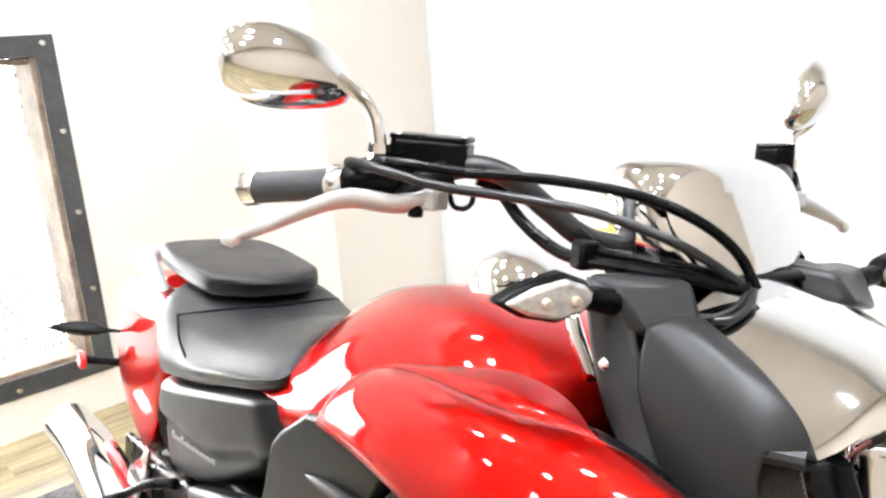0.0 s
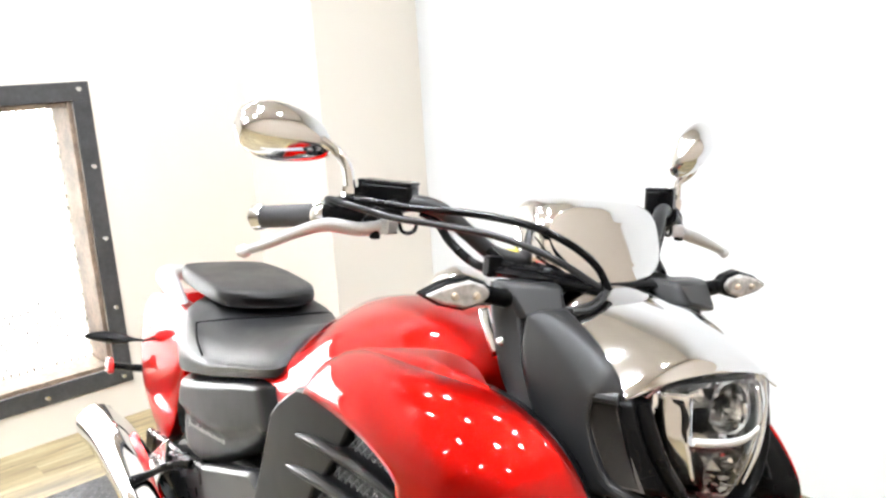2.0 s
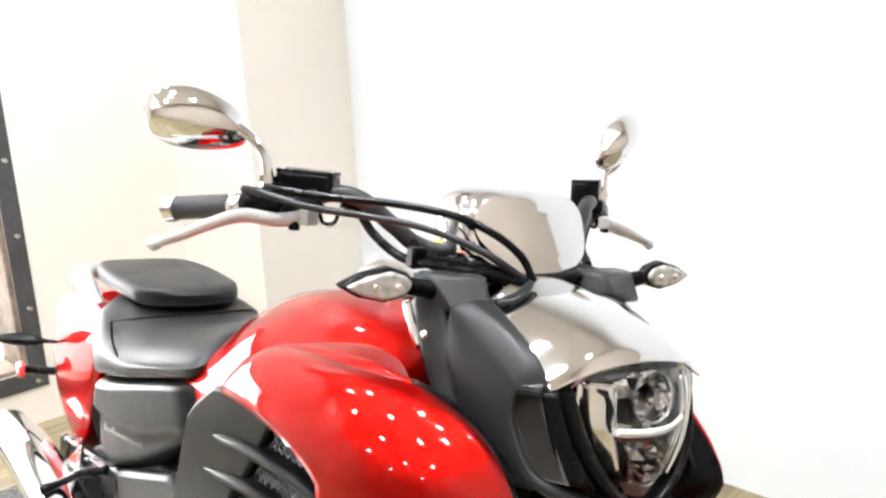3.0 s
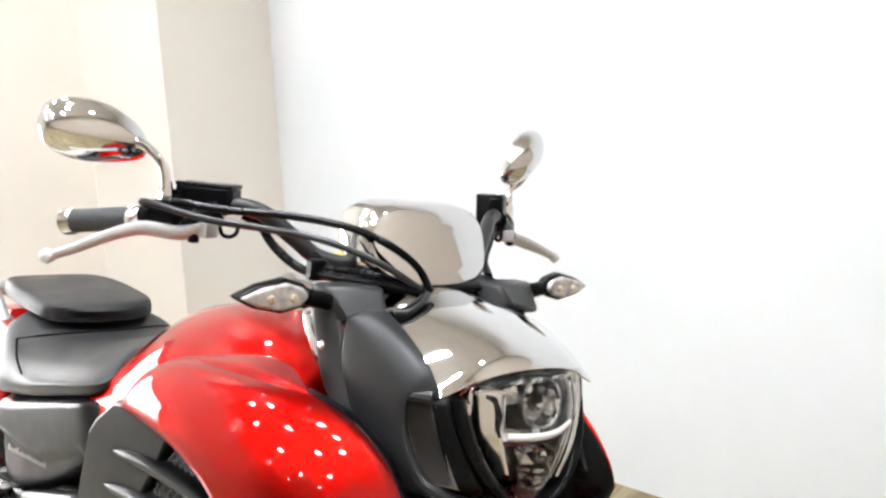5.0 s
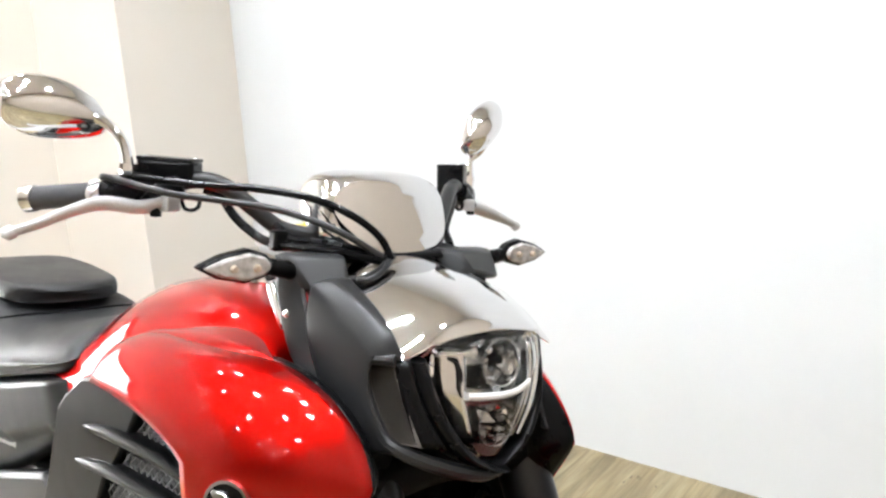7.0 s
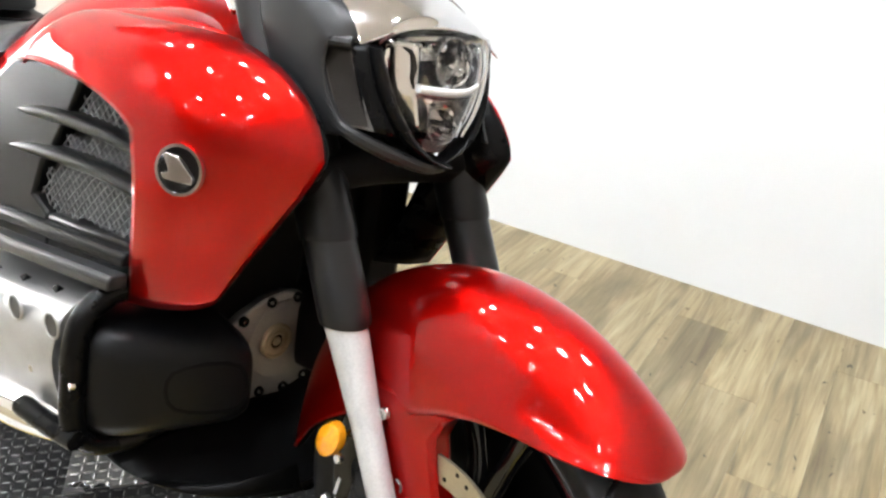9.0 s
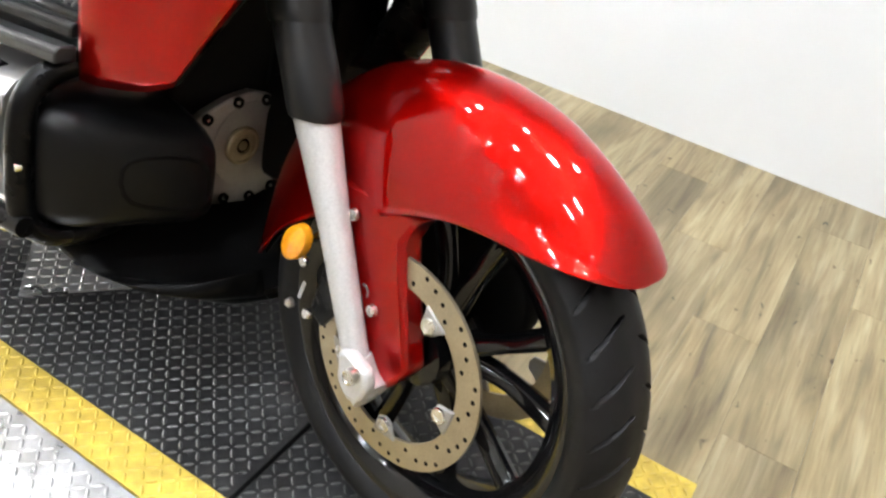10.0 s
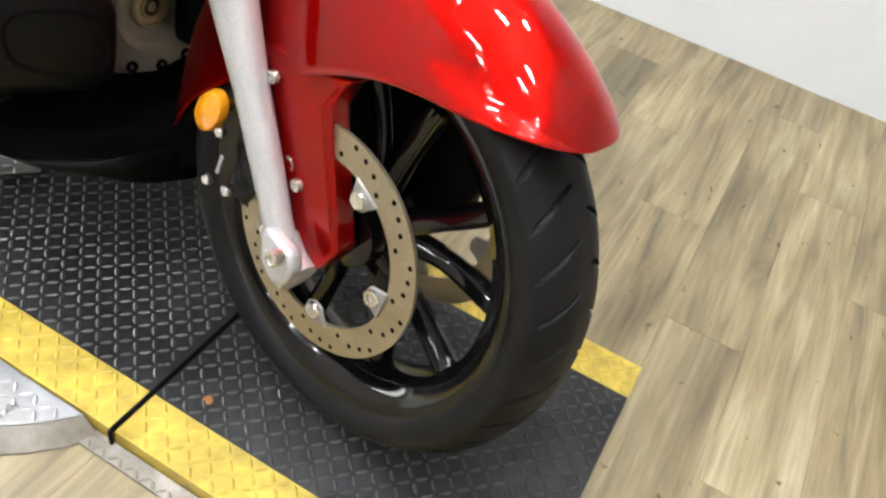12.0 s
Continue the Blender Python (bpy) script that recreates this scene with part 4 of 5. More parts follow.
    front("signal_stem", tube([(-0.438, 0.178 * s, 1.04), (-0.436, 0.195 * s, 1.044), (-0.434, 0.216 * s, 1.048)], [0.0135, 0.0125, 0.0115], 16, 4), PLASTIC, "black rubber stem", sig)

# instrument pod
pod_rings = []
for x, k in ((-0.548, 0.7), (-0.536, 0.9), (-0.51, 1.0), (-0.475, 1.0), (-0.457, 0.965), (-0.449, 0.9), (-0.4455, 0.82), (-0.443, 0.5)):
    ring = []
    for a in (radians(-90 + 15 * n) for n in range(24)):
        y = 0.116 * abs(math.cos(a)) ** 0.55 * (1 if math.cos(a) > 0 else -1)
        z = (0.065 if math.sin(a) > 0 else 0.06) * abs(math.sin(a)) ** 0.7 * (1 if math.sin(a) > 0 else -1)
        y *= 1 - 1.1 * max(0, -z - 0.01)
        ring.append((x - 0.3 * z * k - 0.9 * (y * k) ** 2, y * k, 1.11 + z * k))
    pod_rings.append(ring)
pod = front("instrument_pod", loft(pod_rings, steps=5), CHROME, "rounded chrome instrument pod", smooth=80)
front("pod_seam", tube([(-0.469, -0.085, 1.154), (-0.468, -0.045, 1.1605), (-0.468, 0, 1.1625), (-0.468, 0.045, 1.1605), (-0.469, 0.085, 1.154)], 0.0009, 6, 4), MATT, "", pod)
front("pod_gasket", loft([[(-0.47 + dx, y, 1.056 + dz) for dx, dz in ((-0.05, 0), (-0.03, 0.008), (0.03, 0.006), (0.045, -0.004), (0.03, -0.01), (-0.03, -0.01))] for y in (-0.125, -0.06, 0.0, 0.06, 0.125)], steps=3), PLASTIC, "black gasket under the pod", pod)
front("pod_bracket", block((-0.5, 0.122, 1.075), (0.035, 0.016, 0.035)), PLASTIC, "", pod, bevel=0.006)

# handlebar with grips, levers, reservoirs, mirrors
bar = front("handlebar", tube([(-0.76, -0.41, 1.104), (-0.7, -0.358, 1.116), (-0.63, -0.28, 1.136), (-0.6, -0.245, 1.148), (-0.575, -0.212, 1.14), (-0.548, -0.178, 1.11), (-0.525, -0.145, 1.084), (-0.5, -0.09, 1.076), (-0.495, 0, 1.075),
                               (-0.5, 0.09, 1.076), (-0.525, 0.145, 1.084), (-0.548, 0.178, 1.11), (-0.575, 0.212, 1.14), (-0.6, 0.245, 1.148), (-0.63, 0.28, 1.136), (-0.7, 0.358, 1.116), (-0.76, 0.41, 1.104)], 0.0125, 16, 6), GREY, "dark grey handlebar")
for s in (-1, 1):
    front("bar_clamp", tube(side([(-0.5, -0.05, 1.075), (-0.5, -0.085, 1.076)], s), 0.022, 16, 1), PLASTIC, "", bar)
    front("bar_riser", block((-0.495, 0.067 * s, 1.05), (0.035, 0.03, 0.04)), PLASTIC, "", bar, bevel=0.005)
    front("grip", tube(side([(-0.695, -0.354, 1.117), (-0.769, -0.4175, 1.1025)], s), 0.0175, 24, 1), GRIP, "black rubber grip", bar)
    front("grip_end", tube(side([(-0.768, -0.4165, 1.1025), (-0.772, -0.4195, 1.102), (-0.781, -0.4275, 1.1), (-0.784, -0.4295, 1.0995)], s), [0.0185, 0.02, 0.02, 0.015], 24, 1), CHROME, "chrome grip end", bar)
    front("grip_collar", tube(side([(-0.684, -0.345, 1.12), (-0.688, -0.348, 1.119), (-0.697, -0.356, 1.117), (-0.699, -0.357, 1.117)], s), [0.018, 0.021, 0.021, 0.018], 24, 1), CHROME, "chrome grip collar", bar)
    front("switch_housing", tube(side([(-0.683, -0.344, 1.12), (-0.67, -0.33, 1.124), (-0.65, -0.305, 1.13), (-0.64, -0.292, 1.133)], s), [0.02, 0.025, 0.025, 0.018], 16, 4), PLASTIC, "black switch housing", bar)
    front("lever_perch", tube(side([(-0.61, -0.262, 1.138), (-0.62, -0.285, 1.125), (-0.622, -0.31, 1.108)], s), [0.02, 0.019, 0.013], 12, 5), PLASTIC, "black lever perch", bar)
    blade = [(-0.61, -0.29, 1.112), (-0.62, -0.322, 1.106), (-0.633, -0.366, 1.11), (-0.642, -0.405, 1.098), (-0.652, -0.445, 1.079), (-0.66, -0.472, 1.068)] if s < 0 else [(-0.62, -0.3, 1.11), (-0.622, -0.33, 1.103), (-0.626, -0.37, 1.092), (-0.63, -0.41, 1.08), (-0.632, -0.44, 1.07)]
    lever = front("lever", tube(side(blade, s), [0.0135, 0.0125, 0.0125, 0.0105, 0.0085, 0.0075], 14, 6, squash=0.7), SILVER, "silver hand lever", bar)
    front("lever_root", block((-0.606, 0.285 * s, 1.113), (0.026, 0.024, 0.022), pose(0, 0, 0, 0, 0, -20 * s).to_3x3()), SILVER, "square silver lever root", lever, bevel=0.003)
    front("lever_ball", lathe([(0, 0.0105), (0.006, 0.009), (0.0105, 0.0), (0.006, -0.009), (0, -0.0105)], (-0.661 if s < 0 else -0.633, 0.476 * s if s < 0 else 0.445, 1.067), n=16), SILVER, "", lever, smooth=80)
    front("lever_pivot", lathe([(0.0, 0.012), (0.007, 0.012), (0.008, 0.01), (0.008, -0.014), (0.0, -0.016)], (-0.612, 0.3 * s, 1.108), "z", 12), PLASTIC, "", lever)
    front("wire_loop", tube(side([(-0.6, -0.268, 1.118), (-0.597, -0.264, 1.107), (-0.594, -0.254, 1.1045), (-0.592, -0.246, 1.11), (-0.592, -0.244, 1.12)], s), 0.003, 8, 6), PLASTIC, "", bar)
    # mirror
    mc = Vector((-0.705, -0.414, 1.233)) if s < 0 else Vector((-0.645, 0.34, 1.256))
    rings = []
    for t, k, h in ((-0.079, 0.12, 0.0), (-0.07, 0.62, 0.0), (-0.045, 0.95, 0.0), (-0.01, 1.05, 0.001), (0.03, 0.92, 0.001), (0.06, 0.66, -0.002), (0.074, 0.36, -0.006), (0.078, 0.1, -0.008)):
        rings.append([mc + (Vector((0.1 * t + dx * k, 0.9 * t + 0.002, h + 0.88 * dz * k - 0.1 * t)) if s < 0 else Vector((0.1 * t + 1.2 * dx * k, -0.6 * t + 0.35 * dz * k, 1.1 * dz * k - 0.1 * t))) for dx, dz in ((-0.012, -0.044), (0.012, -0.036), (0.028, 0.0), (0.014, 0.036), (-0.012, 0.046), (-0.014, 0.0))])
    mir = front("rear_mirror", loft(rings, steps=5), CHROME, "teardrop chrome rear-view mirror", bar, smooth=80)
    front("mirror_stem", tube(side([(-0.652, -0.322, 1.14), (-0.653, -0.327, 1.17), (-0.658, -0.332, 1.195), (-0.674, -0.347, 1.217) if s < 0 else (-0.645, -0.345, 1.215), (-0.695, -0.37, 1.232) if s < 0 else (-0.625, -0.338, 1.24)], s), [0.008, 0.008, 0.0075, 0.0075, 0.01], 14, 6), CHROME, "curved chrome mirror stem", mir)
    front("stem_nut", lathe([(0.0, 0.01), (0.012, 0.01), (0.013, 0.0), (0.012, -0.01)], (-0.652, 0.325 * s, 1.155), "z", 6), CHROME, "", mir, smooth=0)


def reservoir(c, size, turn, label, tilt=0):
    r = front("fluid_reservoir", block((0, 0, 0), size), PLASTIC, label, bar, bevel=0.007)
    r.matrix_basis = Matrix.Translation(c) @ pose(0, 0, 0, tilt, 0, turn)
    front("reservoir_lid", block((0, 0, size[2] / 2 - 0.001), (size[0] * 0.985, size[1] * 0.985, 0.006)), PLASTIC, "", r, bevel=0.002)
    for dx, dy in ((-0.38, -0.3), (0.38, 0.3)):
        front("lid_screw", lathe([(0.0, 0.0012), (0.0022, 0.0012), (0.003, 0.0)], (dx * size[0], dy * size[1], size[2] / 2 + 0.002), "z", 10), STEEL, "", r)
    return r


reservoir((-0.636, -0.272, 1.155), (0.084, 0.046, 0.04), 46, "black brake fluid reservoir")
reservoir((-0.632, 0.266, 1.151), (0.056, 0.05, 0.066), -50, "black clutch fluid reservoir", 4)
# hoses and cables
hoses = [("throttle_cable", [(-0.66, -0.335, 1.14), (-0.62, -0.332, 1.149), (-0.57, -0.264, 1.144), (-0.52, -0.198, 1.144), (-0.46, -0.141, 1.137), (-0.42, -0.101, 1.119), (-0.4, -0.064, 1.091), (-0.385, -0.048, 1.058)], 0.0055),
         ("throttle_cable", [(-0.665, -0.345, 1.135), (-0.64, -0.36, 1.146), (-0.58, -0.295, 1.13), (-0.54, -0.232, 1.124), (-0.48, -0.173, 1.117), (-0.42, -0.117, 1.095), (-0.388, -0.052, 1.056)], 0.005),
         ("brake_hose", [(-0.6, -0.235, 1.135), (-0.59, -0.214, 1.125), (-0.565, -0.2, 1.096), (-0.53, -0.178, 1.071), (-0.49, -0.16, 1.066), (-0.43, -0.12, 1.066), (-0.39, -0.06, 1.056)], 0.0068),
         ("wiring_loom", [(-0.52, -0.16, 1.09), (-0.49, -0.15, 1.075), (-0.45, -0.12, 1.073), (-0.42, -0.09, 1.068), (-0.39, -0.055, 1.058)], 0.0075),
         ("cable_end", [(-0.386, -0.05, 1.058), (-0.372, -0.07, 1.048), (-0.368, -0.095, 1.037), (-0.376, -0.113, 1.034)], 0.004),
         ("cable_end", [(-0.388, -0.053, 1.058), (-0.378, -0.08, 1.045), (-0.38, -0.105, 1.036), (-0.395, -0.125, 1.034)], 0.0035),
         ("clutch_hose", [(-0.6, 0.245, 1.13), (-0.57, 0.215, 1.11), (-0.53, 0.17, 1.08), (-0.48, 0.14, 1.06)], 0.007)]
for name, line, r in hoses:
    front(name, tube(line, r, 10, 6), PLASTIC if r > 0.005 else GREY, "black flexible hose", bar)
front("hose_clip", block((-0.5, -0.165, 1.072), (0.02, 0.024, 0.03)), PLASTIC, "", bar, bevel=0.004)
front("warning_label", block((-0.545, -0.098, 1.0855), (0.03, 0.035, 0.003)), YELLOWTAG, "small yellow label", bar)
# ---- tank, shrouds, seats, engine ----
FINS = material("radiator_fins", (0.035, 0.035, 0.035), 0.5, 0.6, bump=(500, 1.0), grain=(400, 0.5))
NET = material("vent_wire", (0.1, 0.1, 0.1), 0.38, 0.6)


def tank_ring(x, w, top, belt, n, low):
    """A tank section: a full crown down to the belt, tucked in below."""
    crown = [(w * math.sin(a) ** (2 / n), belt + (top - belt) * math.cos(a) ** (2 / n)) for a in (radians(d) for d in (0.01, 12, 25, 38, 51, 64, 77, 89.9))]
    half = crown + [(w * 0.97, belt - 0.03), (w * 0.7, low)]
    return [(x, -y, z) for y, z in half] + [(x, y, z) for y, z in half[:0:-1]]


tank = body("fuel_tank", loft([tank_ring(*v) for v in ((-1.2, 0.1, 0.795, 0.755, 1.2, 0.7), (-1.15, 0.165, 0.842, 0.748, 1.2, 0.7), (-1.09, 0.188, 0.886, 0.748, 1.2, 0.7), (-1.0, 0.2, 0.928, 0.752, 1.5, 0.7), (-0.9, 0.204, 0.956, 0.772, 1.9, 0.7), (-0.8, 0.198, 0.972, 0.79, 2.3, 0.72),
                                                       (-0.7, 0.188, 0.978, 0.8, 2.5, 0.74), (-0.61, 0.174, 0.97, 0.82, 2.4, 0.77), (-0.56, 0.158, 0.955, 0.845, 2.2, 0.81), (-0.525, 0.138, 0.932, 0.862, 2.0, 0.84), (-0.505, 0.112, 0.908, 0.87, 2.0, 0.85), (-0.497, 0.07, 0.885, 0.872, 2.0, 0.862))], steps=5), RED, "candy red fuel tank", smooth=80)
body("tank_trim", sheet([[(-0.506, -0.12, 1.018), (-0.494, -0.116, 1.022)], [(-0.492, -0.122, 0.995), (-0.478, -0.118, 0.998)], [(-0.468, -0.12, 0.958), (-0.456, -0.116, 0.962)]], 3, 5), CHROME, "narrow bright trim", tank, smooth=60, shell=0.006)
body("fuel_cap", lathe([(0, 0.06), (0.03, 0.057), (0.06, 0.042), (0.075, 0.015), (0.078, -0.02)], (-0.76, 0.05, 0.972), "z", 36), CHROME, "domed chrome fuel cap cover", tank, smooth=60)

for s in (-1, 1):
    def hand(points, s=s):
        """The lines of the right-hand shroud; the far one stands a little further out at its nose."""
        if s < 0:
            return points
        return [(x + 0.03 * f, -y + 0.043 * f, z - 0.02 * f) for (x, y, z), f in ((p, min(1, max(0, (p[0] + 0.8) / 0.6))) for p in points)]
    ridge = [(-0.803, -0.247, 0.812), (-0.785, -0.236, 0.85), (-0.757, -0.222, 0.885), (-0.71, -0.212, 0.912), (-0.63, -0.217, 0.931), (-0.525, -0.221, 0.939), (-0.44, -0.212, 0.943), (-0.385, -0.192, 0.943)]
    nose = [ridge[-1], (-0.345, -0.18, 0.934), (-0.29, -0.172, 0.914), (-0.249, -0.166, 0.884), (-0.222, -0.165, 0.85), (-0.213, -0.165, 0.822)]
    belt = [(-0.438, -0.287, 0.815), (-0.36, -0.271, 0.823), (-0.28, -0.23, 0.826), nose[-1]]
    rear_up = [ridge[0], (-0.74, -0.272, 0.84), (-0.64, -0.285, 0.851), (-0.54, -0.29, 0.848), (-0.47, -0.29, 0.834), belt[0]]
    rear_low = [belt[0], (-0.434, -0.282, 0.728), (-0.453, -0.271, 0.637), (-0.468, -0.26, 0.555)]
    foot = [rear_low[-1], (-0.438, -0.25, 0.557), (-0.406, -0.235, 0.562), (-0.376, -0.22, 0.571), (-0.352, -0.205, 0.584)]
    prow = [nose[-1], (-0.235, -0.17, 0.778), (-0.301, -0.19, 0.671), foot[-1]]
    inner = [(-0.757, -0.222, 0.885), (-0.7, -0.198, 0.915), (-0.63, -0.182, 0.934), (-0.525, -0.166, 0.955), (-0.45, -0.168, 0.954), (-0.385, -0.192, 0.943)]
    crest = ridge[2:]
    out = Vector((0.0, 0.02 * s, 0.006))
    upper = coons(hand(ridge), hand(belt), hand(rear_up), hand(nose), 26, 18, out)
    lower = coons(hand(belt), hand(foot), hand(rear_low), hand(prow), 26, 16, Vector((0.006, 0.007 * s, 0)))
    a, b = spline(hand(inner), 6), spline(hand(crest), 6)
    facet = [[p + Vector((0, -0.035 * s, -0.045)) for p in a], a, [(p + q) / 2 + Vector((0, 0, 0.002)) for p, q in zip(a, b)], b]
    shroud = body("radiator_shroud", grid_mesh(upper, lower), RED, "candy red radiator shroud", smooth=80, shell=0.005)
    body("shroud_shoulder", grid_mesh(facet), RED, "flat red shoulder beside the tank", shroud, smooth=40, shell=0.003)
    body("shroud_lining", grid_mesh(*[[[p + Vector((-0.007, -0.007 * s, -0.004)) for p in row] for row in g] for g in (upper, lower)]), PLASTIC, "black inside of the shroud", shroud, smooth=80)
    # front edge turned inwards, black inside
    edge = [Vector(p) for p in hand(nose + prow[1:])]
    body("shroud_lip", sheet([[p, p + Vector((-0.03, -0.03 * s, -0.008)), p + Vector((-0.09, -0.045 * s, -0.02))] for p in edge], 4, 4), PLASTIC, "", shroud, smooth=60, shell=0.004)
    # round badge
    em = body("round_badge", lathe([(0, 0.004), (0.03, 0.004), (0.0315, 0.006), (0.036, 0.0055), (0.037, 0.0)], n=36), GLOSS, "round black badge with chrome rim", shroud)
    em.matrix_basis = Matrix.Translation((-0.352, 0.2655 * s, 0.784)) @ pose(0, 0, 0, 0, 0, 203.5 if s < 0 else -23.5) @ pose(0, 0.006, 0, 6, 0, 0) @ Matrix.Diagonal((0.9, 1, 0.9, 1))
    body("badge_rim", lathe([(0.0305, 0.003), (0.032, 0.0075), (0.036, 0.0075), (0.0375, 0.002)], n=36), CHROME, "chrome rim", em)
    body("badge_shape", prism([(0.022, 0.021), (0.004, 0.018), (-0.022, -0.006), (-0.022, -0.016), (-0.002, -0.017), (0.022, -0.016), (0.026, -0.009), (0.014, -0.004), (0.025, 0.016)], 0.003, 0.0085), CHROME, "plain bright shape", em, bevel=0.001)

    # black side panel with three slots of mesh
    Y = 0.262 * s
    frame_pts = [(-0.99, 0.5), (-0.945, 0.61), (-0.9, 0.755), (-0.87, 0.785), (-0.8, 0.832), (-0.7, 0.85), (-0.56, 0.85), (-0.46, 0.835), (-0.43, 0.8), (-0.43, 0.73), (-0.45, 0.62), (-0.46, 0.57)]
    slots = [[(-0.64, 0.78), (-0.61, 0.828), (-0.52, 0.832), (-0.46, 0.808), (-0.446, 0.79)], [(-0.69, 0.713), (-0.664, 0.752), (-0.448, 0.768), (-0.446, 0.733)], [(-0.745, 0.63), (-0.718, 0.688), (-0.448, 0.718), (-0.45, 0.643), (-0.7, 0.612)]]
    panel = body("side_vent_panel", prism(frame_pts, Y - 0.05 * s, Y - 0.03 * s), MATT, "black radiator side vent panel", smooth=0)
    # solid parts of the panel between the slots
    solid = {"vent_rear": [(-0.99, 0.5), (-0.945, 0.61), (-0.9, 0.755), (-0.87, 0.785), (-0.8, 0.832), (-0.7, 0.85), (-0.61, 0.848), (-0.61, 0.828), (-0.64, 0.78), (-0.66, 0.755), (-0.69, 0.713), (-0.718, 0.688), (-0.745, 0.63), (-0.7, 0.612), (-0.7, 0.545)],
             "vent_sill": [(-0.7, 0.545), (-0.7, 0.612), (-0.45, 0.643), (-0.455, 0.59)]}
    for name, pts in solid.items():
        body(name, prism(pts, Y - 0.03 * s, Y), SOFTBLACK, "", panel, bevel=0.006)
    for (a, b), t in ((((-0.79, 0.755), (-0.445, 0.777)), 0.012), (((-0.82, 0.69), (-0.445, 0.722)), 0.014)):
        body("vent_fin", loft([[(a[0] + (b[0] - a[0]) * f, Y + dy * s * k, a[1] + (b[1] - a[1]) * f + dz * k + 0.012 * math.sin(f * 3.1)) for dy, dz in ((0.014, 0.002), (0.002, 0.011), (-0.03, 0.006), (-0.03, -0.008), (0.002, -0.011))] for f, k in ((0, 0.15), (0.12, 0.7), (0.35, 1.0), (0.7, 1.0), (1.0, 1.0))], steps=4), SOFTBLACK, "black vent fin", panel, smooth=60)
    for pts in slots:
        x0, x1 = min(p[0] for p in pts), max(p[0] for p in pts)
        z0, z1 = min(p[1] for p in pts), max(p[1] for p in pts)
        net = bmesh.new()

        def inside(x, z):
            hit = False
            for (xa, za), (xb, zb) in zip(pts, pts[1:] + pts[:1]):
                if (za > z) != (zb > z) and x < (xb - xa) * (z - za) / (zb - za) + xa:
                    hit = not hit
            return hit
        p, i = 0.0175, 0
        x = x0
        while x < x1:
            z = z0
            while z < z1:
                if inside(x + p / 2, z + p / 2):
                    for q, w in (((x, z), (x + p, z + p)), ((x, z + p), (x + p, z))):
                        u = Vector((w[0] - q[0], 0, w[1] - q[1])).normalized()
                        n = Vector((-u.z, 0, u.x)) * 0.0016
                        a, b = Vector((q[0], Y - 0.014 * s, q[1])), Vector((w[0], Y - 0.014 * s, w[1]))
                        d = Vector((0, 0.0012 * s, 0))
                        vs = [net.verts.new(c) for c in (a - n, a + n, b + n, b - n, a + d, b + d)]
                        for f in ((0, 3, 5, 4), (1, 4, 5, 2), (0, 1, 2, 3)):
                            net.faces.new([vs[k] for k in f])
                z += p
            x += p
        tagged(body("vent_mesh", net, NET, "crossed wire mesh", panel, smooth=0), kind="stuff")
        body("radiator_core", prism(pts, Y - 0.03 * s, Y - 0.026 * s), FINS, "grey radiator core", panel, smooth=0)

# dark mass of radiators and frame behind the shrouds
core = body("frame", prism([(-1.6, 0.52), (-1.3, 0.7), (-0.8, 0.76), (-0.52, 0.83), (-0.47, 0.8), (-0.5, 0.6), (-0.51, 0.36), (-0.9, 0.3), (-1.4, 0.3)], -0.11, 0.11), MATT, "black frame and engine block", bevel=0.02)
for s in (-1, 1):
    body("down_tube", tube(side([(-0.48, -0.05, 0.82), (-0.5, -0.09, 0.68), (-0.54, -0.12, 0.5), (-0.6, -0.13, 0.3)], s), 0.021, 14, 5), MATT, "black frame tube", core)
    body("radiator", block((-0.58, 0.19 * s, 0.68), (0.26, 0.08, 0.26)), MATT, "", core, bevel=0.01)
    body("radiator_tank", block((-0.545, 0.11 * s, 0.67), (0.06, 0.2, 0.34)), MATT, "", core, bevel=0.01)

body("radiator_duct", block((-0.48, 0.235, 0.6), (0.1, 0.11, 0.28)), MATT, "", core, bevel=0.02)

# seats
SEAT = ((-1.125, 0.15, 0.84, 0.79, 0.09), (-1.15, 0.198, 0.846, 0.766, 0.105), (-1.24, 0.214, 0.82, 0.73, 0.055), (-1.36, 0.222, 0.792, 0.69, 0.02), (-1.48, 0.22, 0.79, 0.66, 0), (-1.57, 0.214, 0.814, 0.642, 0), (-1.64, 0.198, 0.822, 0.65, 0), (-1.69, 0.165, 0.818, 0.668, 0), (-1.712, 0.12, 0.805, 0.69, 0))
rings = []
for x, w, t, b, lean in SEAT:
    half = [(0.36, t - 0.003), (0.62, t - 0.012), (0.82, t - 0.031), (0.94, t - 0.058), (1.0, 0.6 * b + 0.4 * t - 0.01), (0.985, b + 0.016), (0.93, b), (0.5, b - 0.004)]
    rings.append([(x, 0, t)] + [(x + lean * k, -w * k, z) for k, z in half] + [(x + lean * k, w * k, z) for k, z in half[::-1]])
seat = body("rider_seat", loft(rings, steps=5), VINYL, "black vinyl rider seat", smooth=80)
body("seat_seam", tube([(-1.54, -0.186, 0.768), (-1.49, -0.12, 0.784), (-1.46, 0, 0.7895), (-1.49, 0.12, 0.784), (-1.54, 0.186, 0.768)], 0.003, 6, 5), MATT, "", seat)
body("seat_seam", tube([(-1.54, -0.186, 0.768), (-1.46, -0.208, 0.742), (-1.39, -0.2145, 0.715), (-1.37, -0.2125, 0.685)], 0.0028, 6, 5), MATT, "", seat)
rings = []
